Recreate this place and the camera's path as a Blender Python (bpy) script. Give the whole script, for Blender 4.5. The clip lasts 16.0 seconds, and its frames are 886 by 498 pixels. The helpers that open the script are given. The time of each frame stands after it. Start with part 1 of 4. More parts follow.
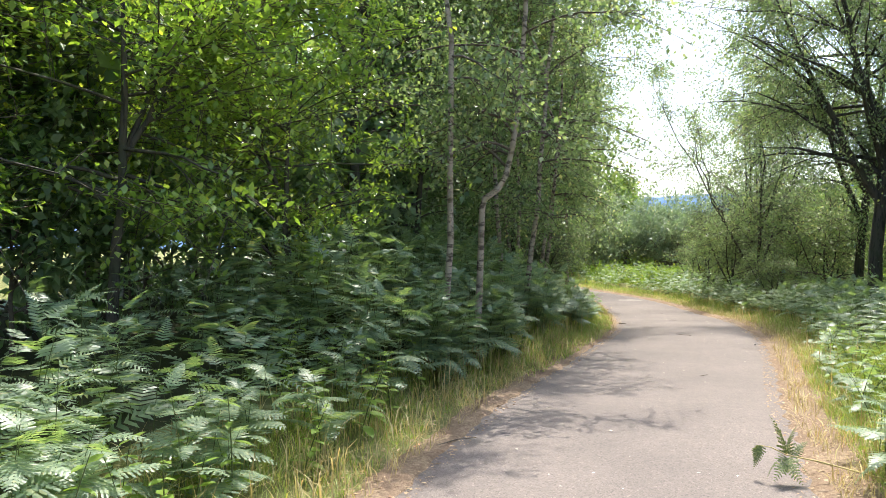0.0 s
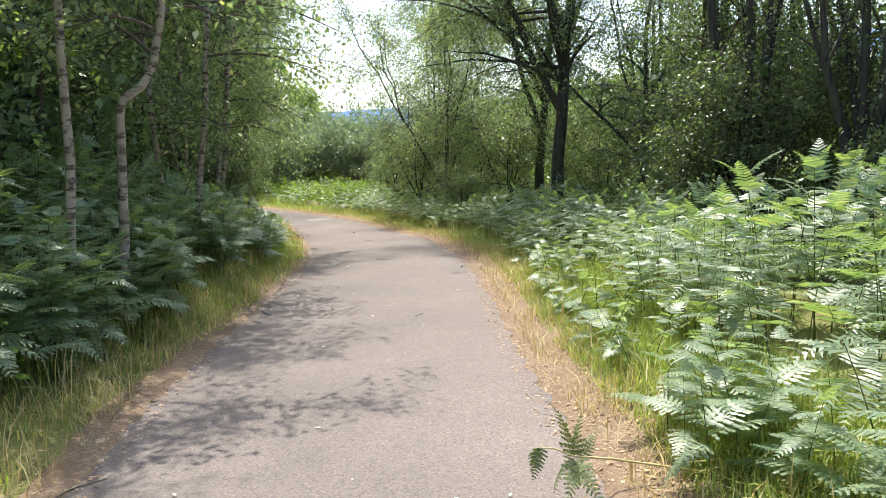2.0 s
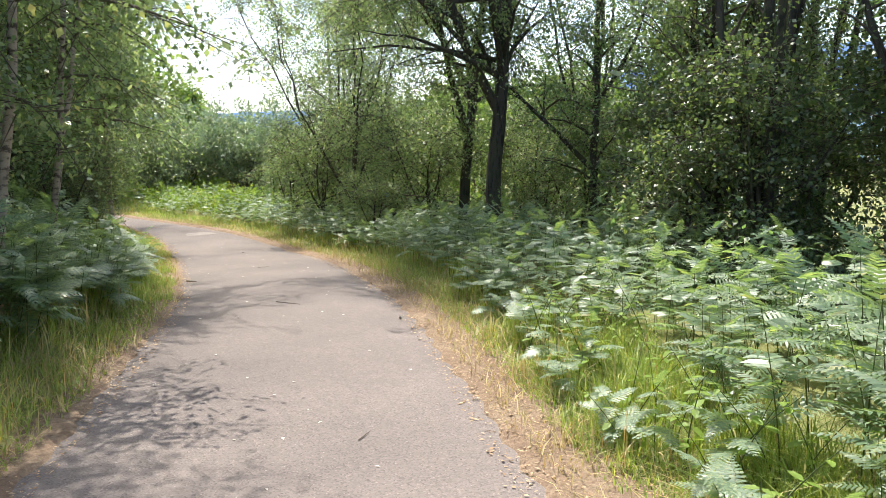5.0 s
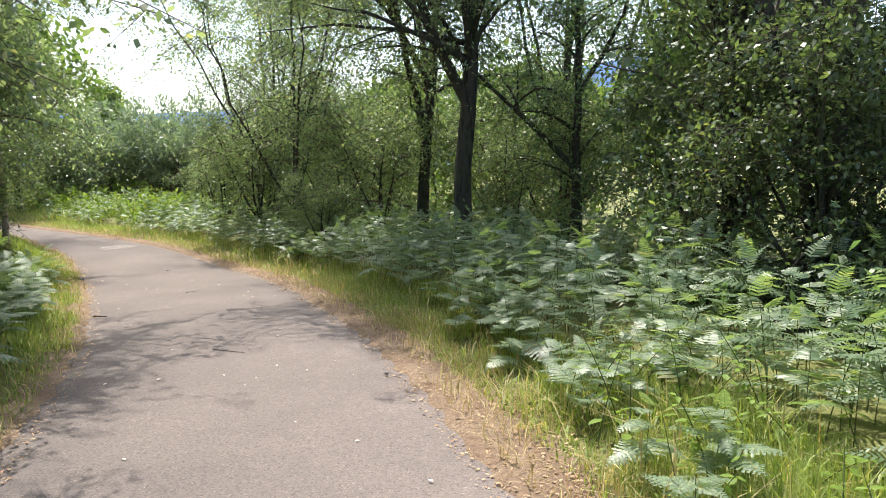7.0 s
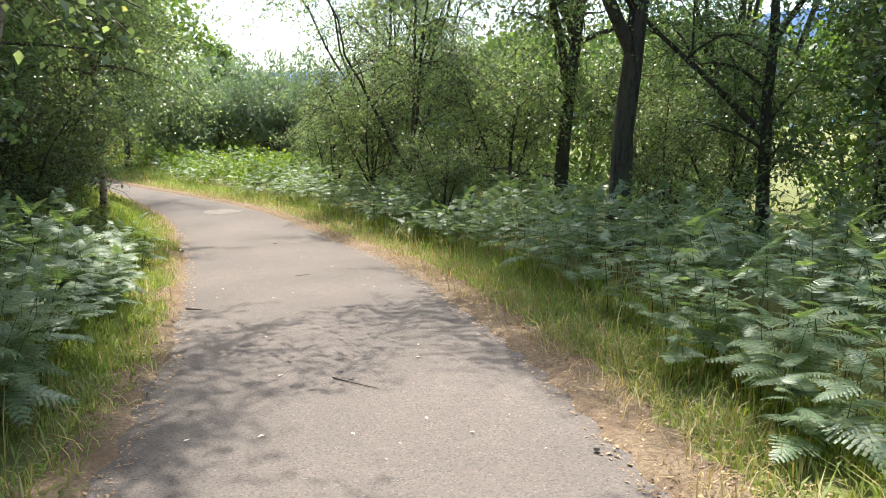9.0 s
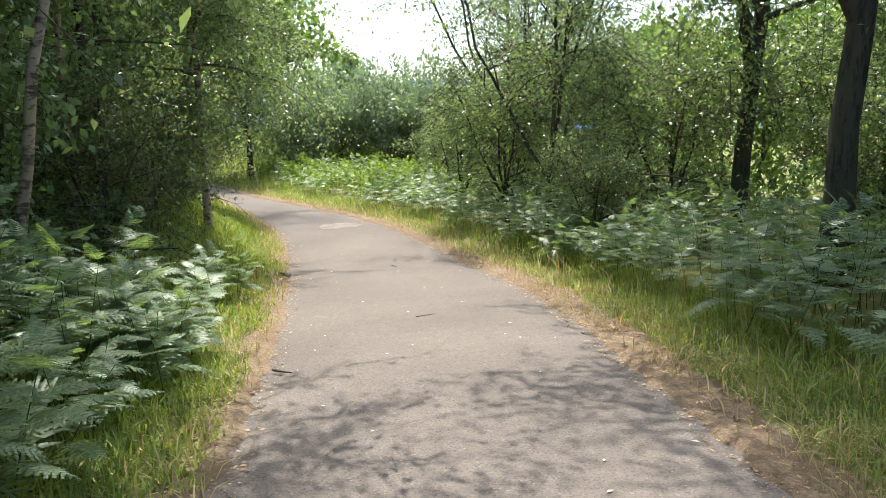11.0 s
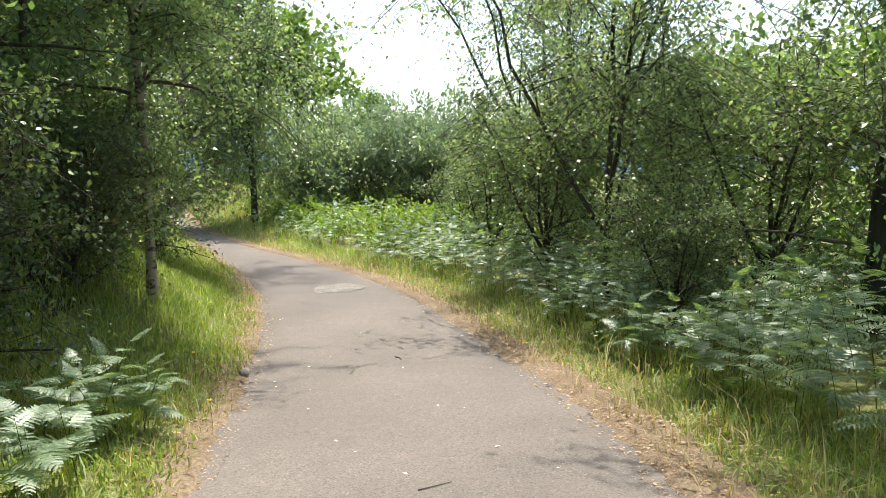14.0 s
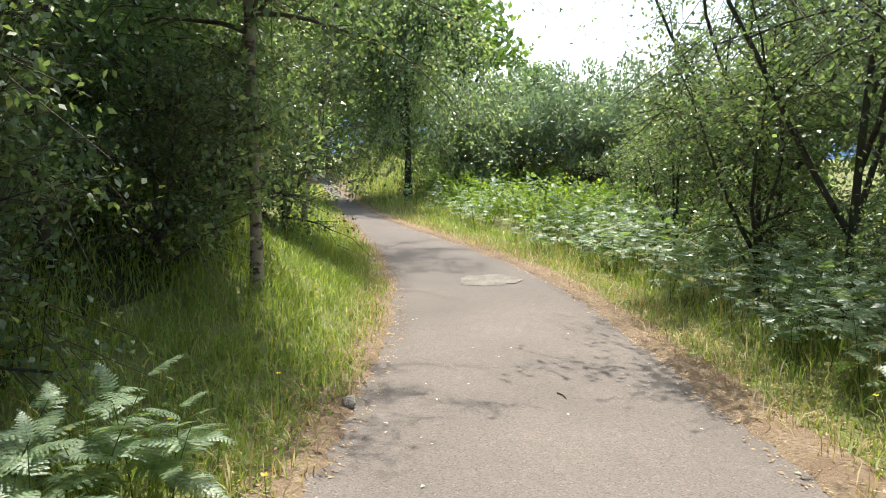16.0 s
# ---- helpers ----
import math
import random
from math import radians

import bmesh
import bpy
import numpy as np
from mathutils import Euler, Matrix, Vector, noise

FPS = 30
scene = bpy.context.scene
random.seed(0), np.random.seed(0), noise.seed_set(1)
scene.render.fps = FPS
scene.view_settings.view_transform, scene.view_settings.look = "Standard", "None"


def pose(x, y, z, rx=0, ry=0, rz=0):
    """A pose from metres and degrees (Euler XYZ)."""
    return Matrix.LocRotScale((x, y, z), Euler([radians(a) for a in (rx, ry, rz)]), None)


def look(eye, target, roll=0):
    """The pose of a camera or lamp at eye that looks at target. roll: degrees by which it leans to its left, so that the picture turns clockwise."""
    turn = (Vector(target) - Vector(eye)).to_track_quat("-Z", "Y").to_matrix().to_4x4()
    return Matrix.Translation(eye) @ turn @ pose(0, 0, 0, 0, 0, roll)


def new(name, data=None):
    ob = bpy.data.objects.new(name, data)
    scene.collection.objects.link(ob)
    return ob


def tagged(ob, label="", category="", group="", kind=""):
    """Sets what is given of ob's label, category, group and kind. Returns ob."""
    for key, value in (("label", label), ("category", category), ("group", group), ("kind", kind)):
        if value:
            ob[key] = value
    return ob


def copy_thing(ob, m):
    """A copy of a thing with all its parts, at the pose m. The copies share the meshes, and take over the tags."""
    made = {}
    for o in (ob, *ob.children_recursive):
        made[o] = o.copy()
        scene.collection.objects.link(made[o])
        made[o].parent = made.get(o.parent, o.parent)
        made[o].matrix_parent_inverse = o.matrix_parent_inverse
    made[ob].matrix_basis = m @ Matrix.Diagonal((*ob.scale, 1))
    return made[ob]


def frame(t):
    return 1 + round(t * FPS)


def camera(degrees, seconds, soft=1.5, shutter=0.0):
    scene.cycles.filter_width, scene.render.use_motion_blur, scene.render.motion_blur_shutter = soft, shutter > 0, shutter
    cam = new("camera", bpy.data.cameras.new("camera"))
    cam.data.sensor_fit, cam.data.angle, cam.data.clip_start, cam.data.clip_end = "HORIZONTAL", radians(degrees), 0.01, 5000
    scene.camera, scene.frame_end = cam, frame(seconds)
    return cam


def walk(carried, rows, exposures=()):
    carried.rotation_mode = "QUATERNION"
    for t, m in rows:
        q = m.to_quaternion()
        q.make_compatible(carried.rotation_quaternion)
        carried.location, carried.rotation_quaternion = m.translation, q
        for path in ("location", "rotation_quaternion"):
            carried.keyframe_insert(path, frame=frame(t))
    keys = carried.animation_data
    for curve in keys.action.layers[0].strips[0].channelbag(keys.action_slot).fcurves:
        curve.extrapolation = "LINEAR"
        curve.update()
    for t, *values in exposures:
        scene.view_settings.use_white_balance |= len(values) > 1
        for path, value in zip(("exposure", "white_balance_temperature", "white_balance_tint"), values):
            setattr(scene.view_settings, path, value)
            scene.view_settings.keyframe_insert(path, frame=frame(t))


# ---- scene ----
cam = camera(59.2, 16.0, 0.7)
METRES, EYE, TILT, LEAN, TURN = 17.0, 1.5, 0.0, 0.0, 0.0
ROWS = [
    (0.0, 0.0, 0.0, 0.0, 0.0, 0.0, 0.0),
    (0.5, 0.0038, 0.0303, 0.0009, -12.08, -2.13, -0.03),
    (1.0, 0.0112, 0.0627, 0.0013, -16.87, -3.21, 0.5),
    (1.5, 0.0149, 0.0948, 0.001, -20.81, -4.78, 0.11),
    (2.0, 0.0226, 0.1243, 0.0007, -22.89, -6.47, 1.53),
    (2.5, 0.0258, 0.1565, 0.0026, -20.59, -7.0, 0.84),
    (3.0, 0.0318, 0.1852, 0.0056, -24.28, -4.69, 0.61),
    (3.5, 0.0432, 0.2175, 0.0063, -26.6, -3.81, 1.49),
    (4.0, 0.0495, 0.2496, 0.0044, -28.65, -6.12, 1.27),
    (4.5, 0.0605, 0.2781, 0.0031, -29.65, -6.31, 0.56),
    (7.0, 0.1108, 0.4267, 0.0038, -35.87, -6.21, 0.86),
    (7.5, 0.1179, 0.4583, 0.0031, -32.68, -8.01, -0.69),
    (8.0, 0.128, 0.4858, 0.0038, -34.6, -9.3, -0.15),
    (8.5, 0.1373, 0.5188, 0.0044, -28.85, -9.21, -0.33),
    (9.0, 0.1453, 0.5478, 0.0042, -28.55, -8.91, -0.04),
    (9.5, 0.162, 0.5748, 0.0036, -28.49, -7.16, 3.02),
    (10.0, 0.1689, 0.605, 0.001, -23.59, -8.9, 1.42),
    (12.5, 0.2185, 0.7451, -0.0001, -18.39, -6.72, 1.09),
    (13.0, 0.229, 0.7719, -0.0019, -19.27, -5.93, 2.33),
    (13.5, 0.2365, 0.8028, -0.0011, -16.88, -5.74, 1.55),
    (14.0, 0.245, 0.8312, -0.0008, -17.65, -5.37, 0.96),
    (14.5, 0.2546, 0.8622, -0.0026, -14.92, -4.69, 0.38),
    (15.0, 0.2581, 0.8923, -0.0061, -15.76, -6.69, -0.11),
    (15.5, 0.2688, 0.9215, -0.0088, -16.72, -8.04, 0.31),
    (16.0, 0.2712, 0.9544, -0.0074, -5.8, -6.89, -0.73),
]
walk(cam, [(t, pose(0, 0, EYE, TILT, LEAN, TURN) @ pose(METRES * x, METRES * y, METRES * z, 90 + pitch, roll, yaw)) for t, x, y, z, yaw, pitch, roll in ROWS], [(0.0, 1.34, 6500, 8), (2.0, 1.2, 6500, 8), (3.0, 1.34, 6500, 8), (4.5, 1.28, 6500, 9), (7.0, 1.1, 6500, 10), (9.0, 1.24, 6500, 6), (16.0, 1.12, 6500, 4)])

# ---- light ----
SUN_EL, SUN_AZ = 63.0, 17.0          # degrees above the horizon; turn from +y towards +x
to_sun = Vector((math.sin(radians(SUN_AZ)) * math.cos(radians(SUN_EL)), math.cos(radians(SUN_AZ)) * math.cos(radians(SUN_EL)), math.sin(radians(SUN_EL))))
world = bpy.data.worlds.new("sky")
scene.world = world
world.use_nodes = True
sky = world.node_tree.nodes.new("ShaderNodeTexSky")
sky.sky_type, sky.sun_disc = "NISHITA", False
sky.sun_elevation, sky.sun_rotation = radians(SUN_EL), radians(SUN_AZ)
sky.air_density, sky.dust_density, sky.ozone_density = 1.0, 2.5, 1.0
world.node_tree.nodes["Background"].inputs["Strength"].default_value = 0.15
world.node_tree.links.new(sky.outputs[0], world.node_tree.nodes["Background"].inputs["Color"])
sun = new("sun", bpy.data.lights.new("sun", "SUN"))
sun.data.energy, sun.data.angle, sun.data.color = 3.35, radians(0.55), (1.0, 0.95, 0.87)
sun.matrix_world = look(to_sun * 60, (0, 0, 0))


# ---- materials ----
def material(name):
    m = bpy.data.materials.new(name)
    m.use_nodes = True
    nt = m.node_tree
    return m, nt, nt.nodes["Principled BSDF"]


def node(nt, kind, **values):
    n = nt.nodes.new(kind)
    for key, value in values.items():
        n.inputs[key].default_value = value
    return n


def ramp(nt, source, stops):
    n = nt.nodes.new("ShaderNodeValToRGB")
    while len(n.color_ramp.elements) < len(stops):
        n.color_ramp.elements.new(0.5)
    for e, (at, c) in zip(n.color_ramp.elements, stops):
        e.position, e.color = at, (*c, 1)
    nt.links.new(source, n.inputs["Fac"])
    return n.outputs["Color"]


def noise_tex(nt, scale, detail=4.0, rough=0.55, source=None):
    n = node(nt, "ShaderNodeTexNoise", Scale=scale, Detail=detail, Roughness=rough)
    if source is None:
        source = nt.nodes.new("ShaderNodeTexCoord").outputs["Object"]
    nt.links.new(source, n.inputs["Vector"])
    return n.outputs["Fac"]


def mixed(nt, fac, a, b, how="MIX"):
    n = nt.nodes.new("ShaderNodeMix")
    n.data_type, n.blend_type = "RGBA", how
    for value, socket in ((fac, n.inputs["Factor"]), (a, n.inputs["A"]), (b, n.inputs["B"])):
        if isinstance(value, (int, float)):
            socket.default_value = value
        elif isinstance(value, tuple):
            socket.default_value = (*value, 1)
        else:
            nt.links.new(value, socket)
    return n.outputs["Result"]


def bump(nt, bsdf, height, strength, distance):
    n = node(nt, "ShaderNodeBump", Strength=strength, Distance=distance)
    nt.links.new(height, n.inputs["Height"])
    nt.links.new(n.outputs["Normal"], bsdf.inputs["Normal"])


def leaf_material(name, dark, mid, light, through_light=0.35, rough=0.42, glow=(1.25, 1.3, 0.55), spec=0.5):
    """Thin leaf: a glossy upper skin with light coming through."""
    m, nt, bsdf = material(name)
    island = nt.nodes.new("ShaderNodeNewGeometry").outputs["Random Per Island"]
    c = ramp(nt, island, [(0.0, dark), (0.45, mid), (0.93, light), (1.0, (light[0] * 1.5, light[1] * 1.15, light[2]))])
    patch = noise_tex(nt, 0.9, 2.0)
    c = mixed(nt, ramp(nt, patch, [(0.35, (0, 0, 0)), (0.7, (1, 1, 1))]), c, mixed(nt, 0.5, c, mid))
    nt.links.new(c, bsdf.inputs["Base Color"])
    bsdf.inputs["Roughness"].default_value = rough
    bsdf.inputs["Specular IOR Level"].default_value = spec
    tr = nt.nodes.new("ShaderNodeBsdfTranslucent")
    nt.links.new(mixed(nt, 1.0, c, glow, "MULTIPLY"), tr.inputs["Color"])
    mix = node(nt, "ShaderNodeMixShader", Fac=through_light)
    nt.links.new(bsdf.outputs[0], mix.inputs[1])
    nt.links.new(tr.outputs[0], mix.inputs[2])
    nt.links.new(mix.outputs[0], nt.nodes["Material Output"].inputs["Surface"])
    return m


BIRCH_LEAF = leaf_material("birch_leaf", (0.11, 0.165, 0.09), (0.21, 0.285, 0.155), (0.38, 0.44, 0.28), 0.54, 0.36, (1.25, 1.32, 0.6), 1.0)
WOOD_LEAF = leaf_material("woodland_leaf", (0.1, 0.165, 0.09), (0.165, 0.245, 0.13), (0.27, 0.37, 0.195), 0.45, 0.4, (1.2, 1.35, 0.55), 0.9)
WILLOW_LEAF = leaf_material("willow_leaf", (0.125, 0.165, 0.11), (0.2, 0.255, 0.175), (0.3, 0.35, 0.25), 0.42, 0.42, (1.15, 1.3, 0.7), 0.8)
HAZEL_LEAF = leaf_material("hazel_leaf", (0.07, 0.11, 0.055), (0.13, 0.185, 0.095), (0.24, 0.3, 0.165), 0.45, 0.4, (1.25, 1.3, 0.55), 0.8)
BEECH_LEAF = leaf_material("beech_leaf", (0.11, 0.19, 0.05), (0.22, 0.34, 0.09), (0.38, 0.49, 0.16), 0.54, 0.36, (1.4, 1.4, 0.4), 0.9)
FAR_LEAF = leaf_material("far_leaf", (0.11, 0.175, 0.055), (0.165, 0.25, 0.08), (0.24, 0.32, 0.105), 0.48)
BRAMBLE_LEAF = leaf_material("bramble_leaf", (0.13, 0.21, 0.04), (0.21, 0.32, 0.06), (0.32, 0.42, 0.09), 0.46, 0.5, (1.3, 1.3, 0.5), 0.3)
FERN_LEAF = leaf_material("fern_leaf", (0.135, 0.205, 0.125), (0.205, 0.29, 0.18), (0.31, 0.39, 0.235), 0.43, 0.44, (1.35, 1.42, 0.5), 0.85)
GRASS_BLADE = leaf_material("grass_blade", (0.17, 0.25, 0.05), (0.3, 0.38, 0.1), (0.45, 0.47, 0.19), 0.42, 0.5)
DRY_BLADE = leaf_material("dry_blade", (0.36, 0.29, 0.12), (0.5, 0.41, 0.19), (0.62, 0.53, 0.28), 0.3, 0.6, (1.1, 1.0, 0.7))
LITTER = leaf_material("leaf_litter", (0.24, 0.15, 0.09), (0.42, 0.29, 0.18), (0.58, 0.45, 0.29), 0.08, 0.75, (1, 0.9, 0.7), 0.2)
YELLOW_PETAL = leaf_material("yellow_petal", (0.7, 0.5, 0.01), (0.75, 0.55, 0.02), (0.8, 0.6, 0.03), 0.3, 0.5, (1, 1, 0.6))
WILTED_LEAF = leaf_material("wilted_leaf", (0.07, 0.1, 0.035), (0.12, 0.16, 0.055), (0.2, 0.24, 0.1), 0.25, 0.6)


def bark_material(name, base, mark, moss, scale=(6, 6, 22), mark_at=0.56):
    m, nt, bsdf = material(name)
    co = nt.nodes.new("ShaderNodeTexCoord").outputs["Object"]
    mp = nt.nodes.new("ShaderNodeMapping")
    mp.inputs["Scale"].default_value = scale
    nt.links.new(co, mp.inputs["Vector"])
    bands = noise_tex(nt, 1.0, 5.0, 0.65, mp.outputs[0])
    c = mixed(nt, ramp(nt, bands, [(mark_at, (0, 0, 0)), (mark_at + 0.09, (1, 1, 1))]), base, mark)
    c = mixed(nt, ramp(nt, noise_tex(nt, 2.2, 4.0, 0.6, co), [(0.48, (0, 0, 0)), (0.68, (0.8, 0.8, 0.8))]), c, moss)
    nt.links.new(c, bsdf.inputs["Base Color"])
    bsdf.inputs["Roughness"].default_value = 0.85
    bump(nt, bsdf, bands, 0.7, 0.02)
    return m


BIRCH_BARK = bark_material("birch_bark", (0.38, 0.31, 0.25), (0.075, 0.055, 0.042), (0.22, 0.17, 0.125), (8, 8, 18), 0.5)
DARK_BARK = bark_material("dark_bark", (0.075, 0.064, 0.052), (0.03, 0.026, 0.023), (0.07, 0.08, 0.042), (16, 16, 3.5), 0.5)
TWIG_BARK = bark_material("twig_bark", (0.11, 0.085, 0.065), (0.05, 0.04, 0.035), (0.13, 0.12, 0.08), (12, 12, 12))
STEM_GREEN = bark_material("fern_stalk", (0.1, 0.13, 0.04), (0.07, 0.06, 0.025), (0.13, 0.15, 0.05), (30, 30, 6))


def asphalt_material():
    m, nt, bsdf = material("worn_asphalt")
    co = nt.nodes.new("ShaderNodeTexCoord").outputs["Object"]
    c = ramp(nt, noise_tex(nt, 0.55, 5.0, 0.6, co), [(0.3, (0.155, 0.133, 0.124)), (0.52, (0.198, 0.168, 0.154)), (0.75, (0.24, 0.203, 0.185))])
    grit = node(nt, "ShaderNodeTexVoronoi", Scale=98.0)
    nt.links.new(co, grit.inputs["Vector"])
    stones = ramp(nt, grit.outputs["Color"], [(0.0, (0.42, 0.42, 0.42)), (0.45, (1, 1, 1)), (0.8, (1.2, 1.16, 1.1)), (1.0, (1.9, 1.8, 1.7))])
    c = mixed(nt, 0.72, c, stones, "MULTIPLY")
    c = mixed(nt, ramp(nt, noise_tex(nt, 9.0, 6.0, 0.7, co), [(0.35, (0.45, 0.45, 0.45)), (0.6, (0, 0, 0))]), c, (0.17, 0.145, 0.13))
    specks = node(nt, "ShaderNodeTexVoronoi", Scale=16.0)
    nt.links.new(co, specks.inputs["Vector"])
    c = mixed(nt, ramp(nt, specks.outputs["Distance"], [(0.045, (0.8, 0.8, 0.8)), (0.08, (0, 0, 0))]), c, (0.38, 0.33, 0.28))
    nt.links.new(c, bsdf.inputs["Base Color"])
    bsdf.inputs["Roughness"].default_value = 0.9
    bsdf.inputs["Specular IOR Level"].default_value = 0.25
    bump(nt, bsdf, mixed(nt, 0.5, grit.outputs["Distance"], noise_tex(nt, 40.0, 4.0, 0.6, co)), 0.5, 0.008)
    return m


def earth_material(name, a, b, c2, coarse=1.1, fine=26.0):
    m, nt, bsdf = material(name)
    co = nt.nodes.new("ShaderNodeTexCoord").outputs["Object"]
    big = noise_tex(nt, coarse, 5.0, 0.62, co)
    small = noise_tex(nt, fine, 6.0, 0.7, co)
    c = mixed(nt, ramp(nt, small, [(0.35, (0, 0, 0)), (0.65, (1, 1, 1))]), ramp(nt, big, [(0.35, a), (0.6, b)]), c2)
    nt.links.new(c, bsdf.inputs["Base Color"])
    bsdf.inputs["Roughness"].default_value = 0.95
    bsdf.inputs["Specular IOR Level"].default_value = 0.15
    bump(nt, bsdf, small, 0.8, 0.03)
    return m


ASPHALT = asphalt_material()
SOIL = earth_material("meadow_soil", (0.12, 0.14, 0.045), (0.19, 0.21, 0.07), (0.25, 0.24, 0.1))
VERGE = earth_material("dry_verge", (0.275, 0.19, 0.13), (0.4, 0.305, 0.205), (0.2, 0.135, 0.095), 2.3, 34.0)
FLOOR = earth_material("leaf_mould", (0.05, 0.045, 0.025), (0.085, 0.075, 0.04), (0.06, 0.075, 0.03), 1.5, 22.0)
PATCH = earth_material("pale_patch", (0.25, 0.22, 0.2), (0.4, 0.36, 0.32), (0.2, 0.175, 0.16), 5.0, 40.0)
STONE = earth_material("pebble_stone", (0.4, 0.36, 0.32), (0.5, 0.46, 0.42), (0.3, 0.27, 0.24), 9.0, 40.0)


# Distant hill with the haze of the air painted into its colour.
def hazed_hill_material(name, low, high):
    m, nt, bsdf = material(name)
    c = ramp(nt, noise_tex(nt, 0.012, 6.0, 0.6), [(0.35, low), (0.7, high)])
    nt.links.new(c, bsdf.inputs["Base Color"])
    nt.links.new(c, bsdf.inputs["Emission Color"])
    # faint glow added to the hill itself, in place of light scattered by haze
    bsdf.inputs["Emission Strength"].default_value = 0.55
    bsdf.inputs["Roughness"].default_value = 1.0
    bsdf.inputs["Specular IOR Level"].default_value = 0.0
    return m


# blue and blue-green here are painted haze over the woods and fields
HILL_FAR = hazed_hill_material("hazy_hill", (0.075, 0.125, 0.235), (0.095, 0.15, 0.265))
HILL_NEAR = hazed_hill_material("hazed_wooded_slope", (0.075, 0.125, 0.16), (0.11, 0.165, 0.18))


# ---- mesh helpers ----
def mesh_object(name, verts, faces, mat, parent=None, label="", smooth=False):
    """One mesh object. faces: an array with one row of vertex numbers for each face."""
    me = bpy.data.meshes.new(name)
    verts, faces = np.asarray(verts, np.float32).reshape(-1, 3), np.asarray(faces, np.int32)
    n, k = faces.shape
    me.vertices.add(len(verts))
    me.vertices.foreach_set("co", verts.ravel())
    me.loops.add(n * k)
    me.loops.foreach_set("vertex_index", faces.ravel())
    me.polygons.add(n)
    me.polygons.foreach_set("loop_start", np.arange(0, n * k, k, dtype=np.int32))
    if smooth:
        me.polygons.foreach_set("use_smooth", np.ones(n, bool))
    me.update(calc_edges=True)
    me.materials.append(mat)
    ob = new(name, me)
    if parent is not None:
        ob.parent = parent
    return tagged(ob, label)


def thing(name, x, y, z, label, category, group="", kind=""):
    ob = new(name)
    ob.empty_display_size = 0.1
    ob.matrix_world = pose(x, y, z)
    return tagged(ob, label, category, group, kind)


class Pile:
    """Collects pieces of one face size into one mesh."""

    def __init__(self):
        self.v, self.f, self.n = [], [], 0

    def add(self, v, f):
        self.v.append(np.asarray(v, float).reshape(-1, 3))
        self.f.append(np.asarray(f) + self.n)
        self.n += len(self.v[-1])

    def out(self):
        return np.concatenate(self.v), np.concatenate(self.f)


def tube(points, radii, sides=6):
    """A tapered tube of quads along a line of points."""
    p, r = np.asarray(points, float), np.asarray(radii, float)
    t = np.gradient(p, axis=0)
    t /= np.linalg.norm(t, axis=1, keepdims=True) + 1e-9
    ref = np.array([0.0, 0.0, 1.0]) if abs(t[:, 2]).mean() < 0.8 else np.array([1.0, 0.0, 0.0])
    a = np.cross(t, ref)
    a /= np.linalg.norm(a, axis=1, keepdims=True) + 1e-9
    b = np.cross(t, a)
    ang = np.arange(sides) * 2 * np.pi / sides
    v = p[:, None] + r[:, None, None] * (np.cos(ang)[None, :, None] * a[:, None] + np.sin(ang)[None, :, None] * b[:, None])
    i, j = np.meshgrid(np.arange(len(p) - 1), np.arange(sides), indexing="ij")
    k = (j + 1) % sides
    f = np.stack([i * sides + j, i * sides + k, (i + 1) * sides + k, (i + 1) * sides + j], -1).reshape(-1, 4)
    return v.reshape(-1, 3), f


def unit(v):
    return v / (np.linalg.norm(v, axis=-1, keepdims=True) + 1e-9)


def leaves(rng, at, size, width=0.62, hang=0.35, flat=0.6, outward=None):
    """Small pointed leaves, one bent quad each, with their stalks at the points given."""
    n = len(at)
    d = rng.normal(size=(n, 3))
    d[:, 2] -= hang * 2
    if outward is not None:
        d += outward
    d = unit(d)
    up = rng.normal(size=(n, 3)) * (1 - flat)
    up[:, 2] += flat
    s = unit(np.cross(d, up))
    nrm = np.cross(s, d)
    ln = size * rng.uniform(0.65, 1.25, (n, 1))
    w = ln * width * 0.5
    mid = at + d * ln * 0.42 + nrm * ln * rng.uniform(0.02, 0.16, (n, 1))
    v = np.stack([at, mid + s * w, at + d * ln, mid - s * w], 1)
    return v.reshape(-1, 3), np.arange(4 * n).reshape(n, 4)


# ---- the lie of the land ----
LEFT_Y = (-8, -3, 0, 2.5, 4.7, 6, 7.2, 8.5, 9.8, 12.2, 13.8, 15.7, 17.6, 20.3, 23.3, 25.8, 28, 30.5, 33.6, 38, 47.7, 60)
LEFT_X = (-2.9, -1.95, -1.4, -0.85, -0.3, 0.08, 0.42, 0.92, 1.5, 2.4, 3.0, 3.5, 3.9, 4.42, 4.9, 5.03, 4.92, 4.66, 4.33, 3.86, 3.05, 1.6)
RIGHT_Y = (-8, -3, 0, 2.5, 4.95, 6, 7.2, 8.7, 10.8, 13.2, 16.5, 19.3, 22, 24.9, 27, 30, 33, 38, 47.8, 60)
RIGHT_X = (-0.3, 0.5, 1.0, 1.6, 2.3, 2.7, 3.08, 3.68, 4.5, 5.38, 6.22, 6.8, 7.04, 7.1, 6.85, 6.1, 5.25, 4.35, 3.45, 2.2)
LEVEL_Y = (-10, 0, 13, 17, 21, 24, 28, 33, 60, 100, 400)
LEVEL_Z = (0.0, 0.0, -0.01, -0.12, -0.29, -0.27, -0.2, -0.1, 0.25, 0.5, 0.5)


def smoothed(xs, ys, at):
    """A soft curve through the knots."""
    at = np.asarray(at, float)
    return sum(np.interp(at + d, xs, ys) for d in (-0.9, -0.45, 0.0, 0.45, 0.9)) / 5


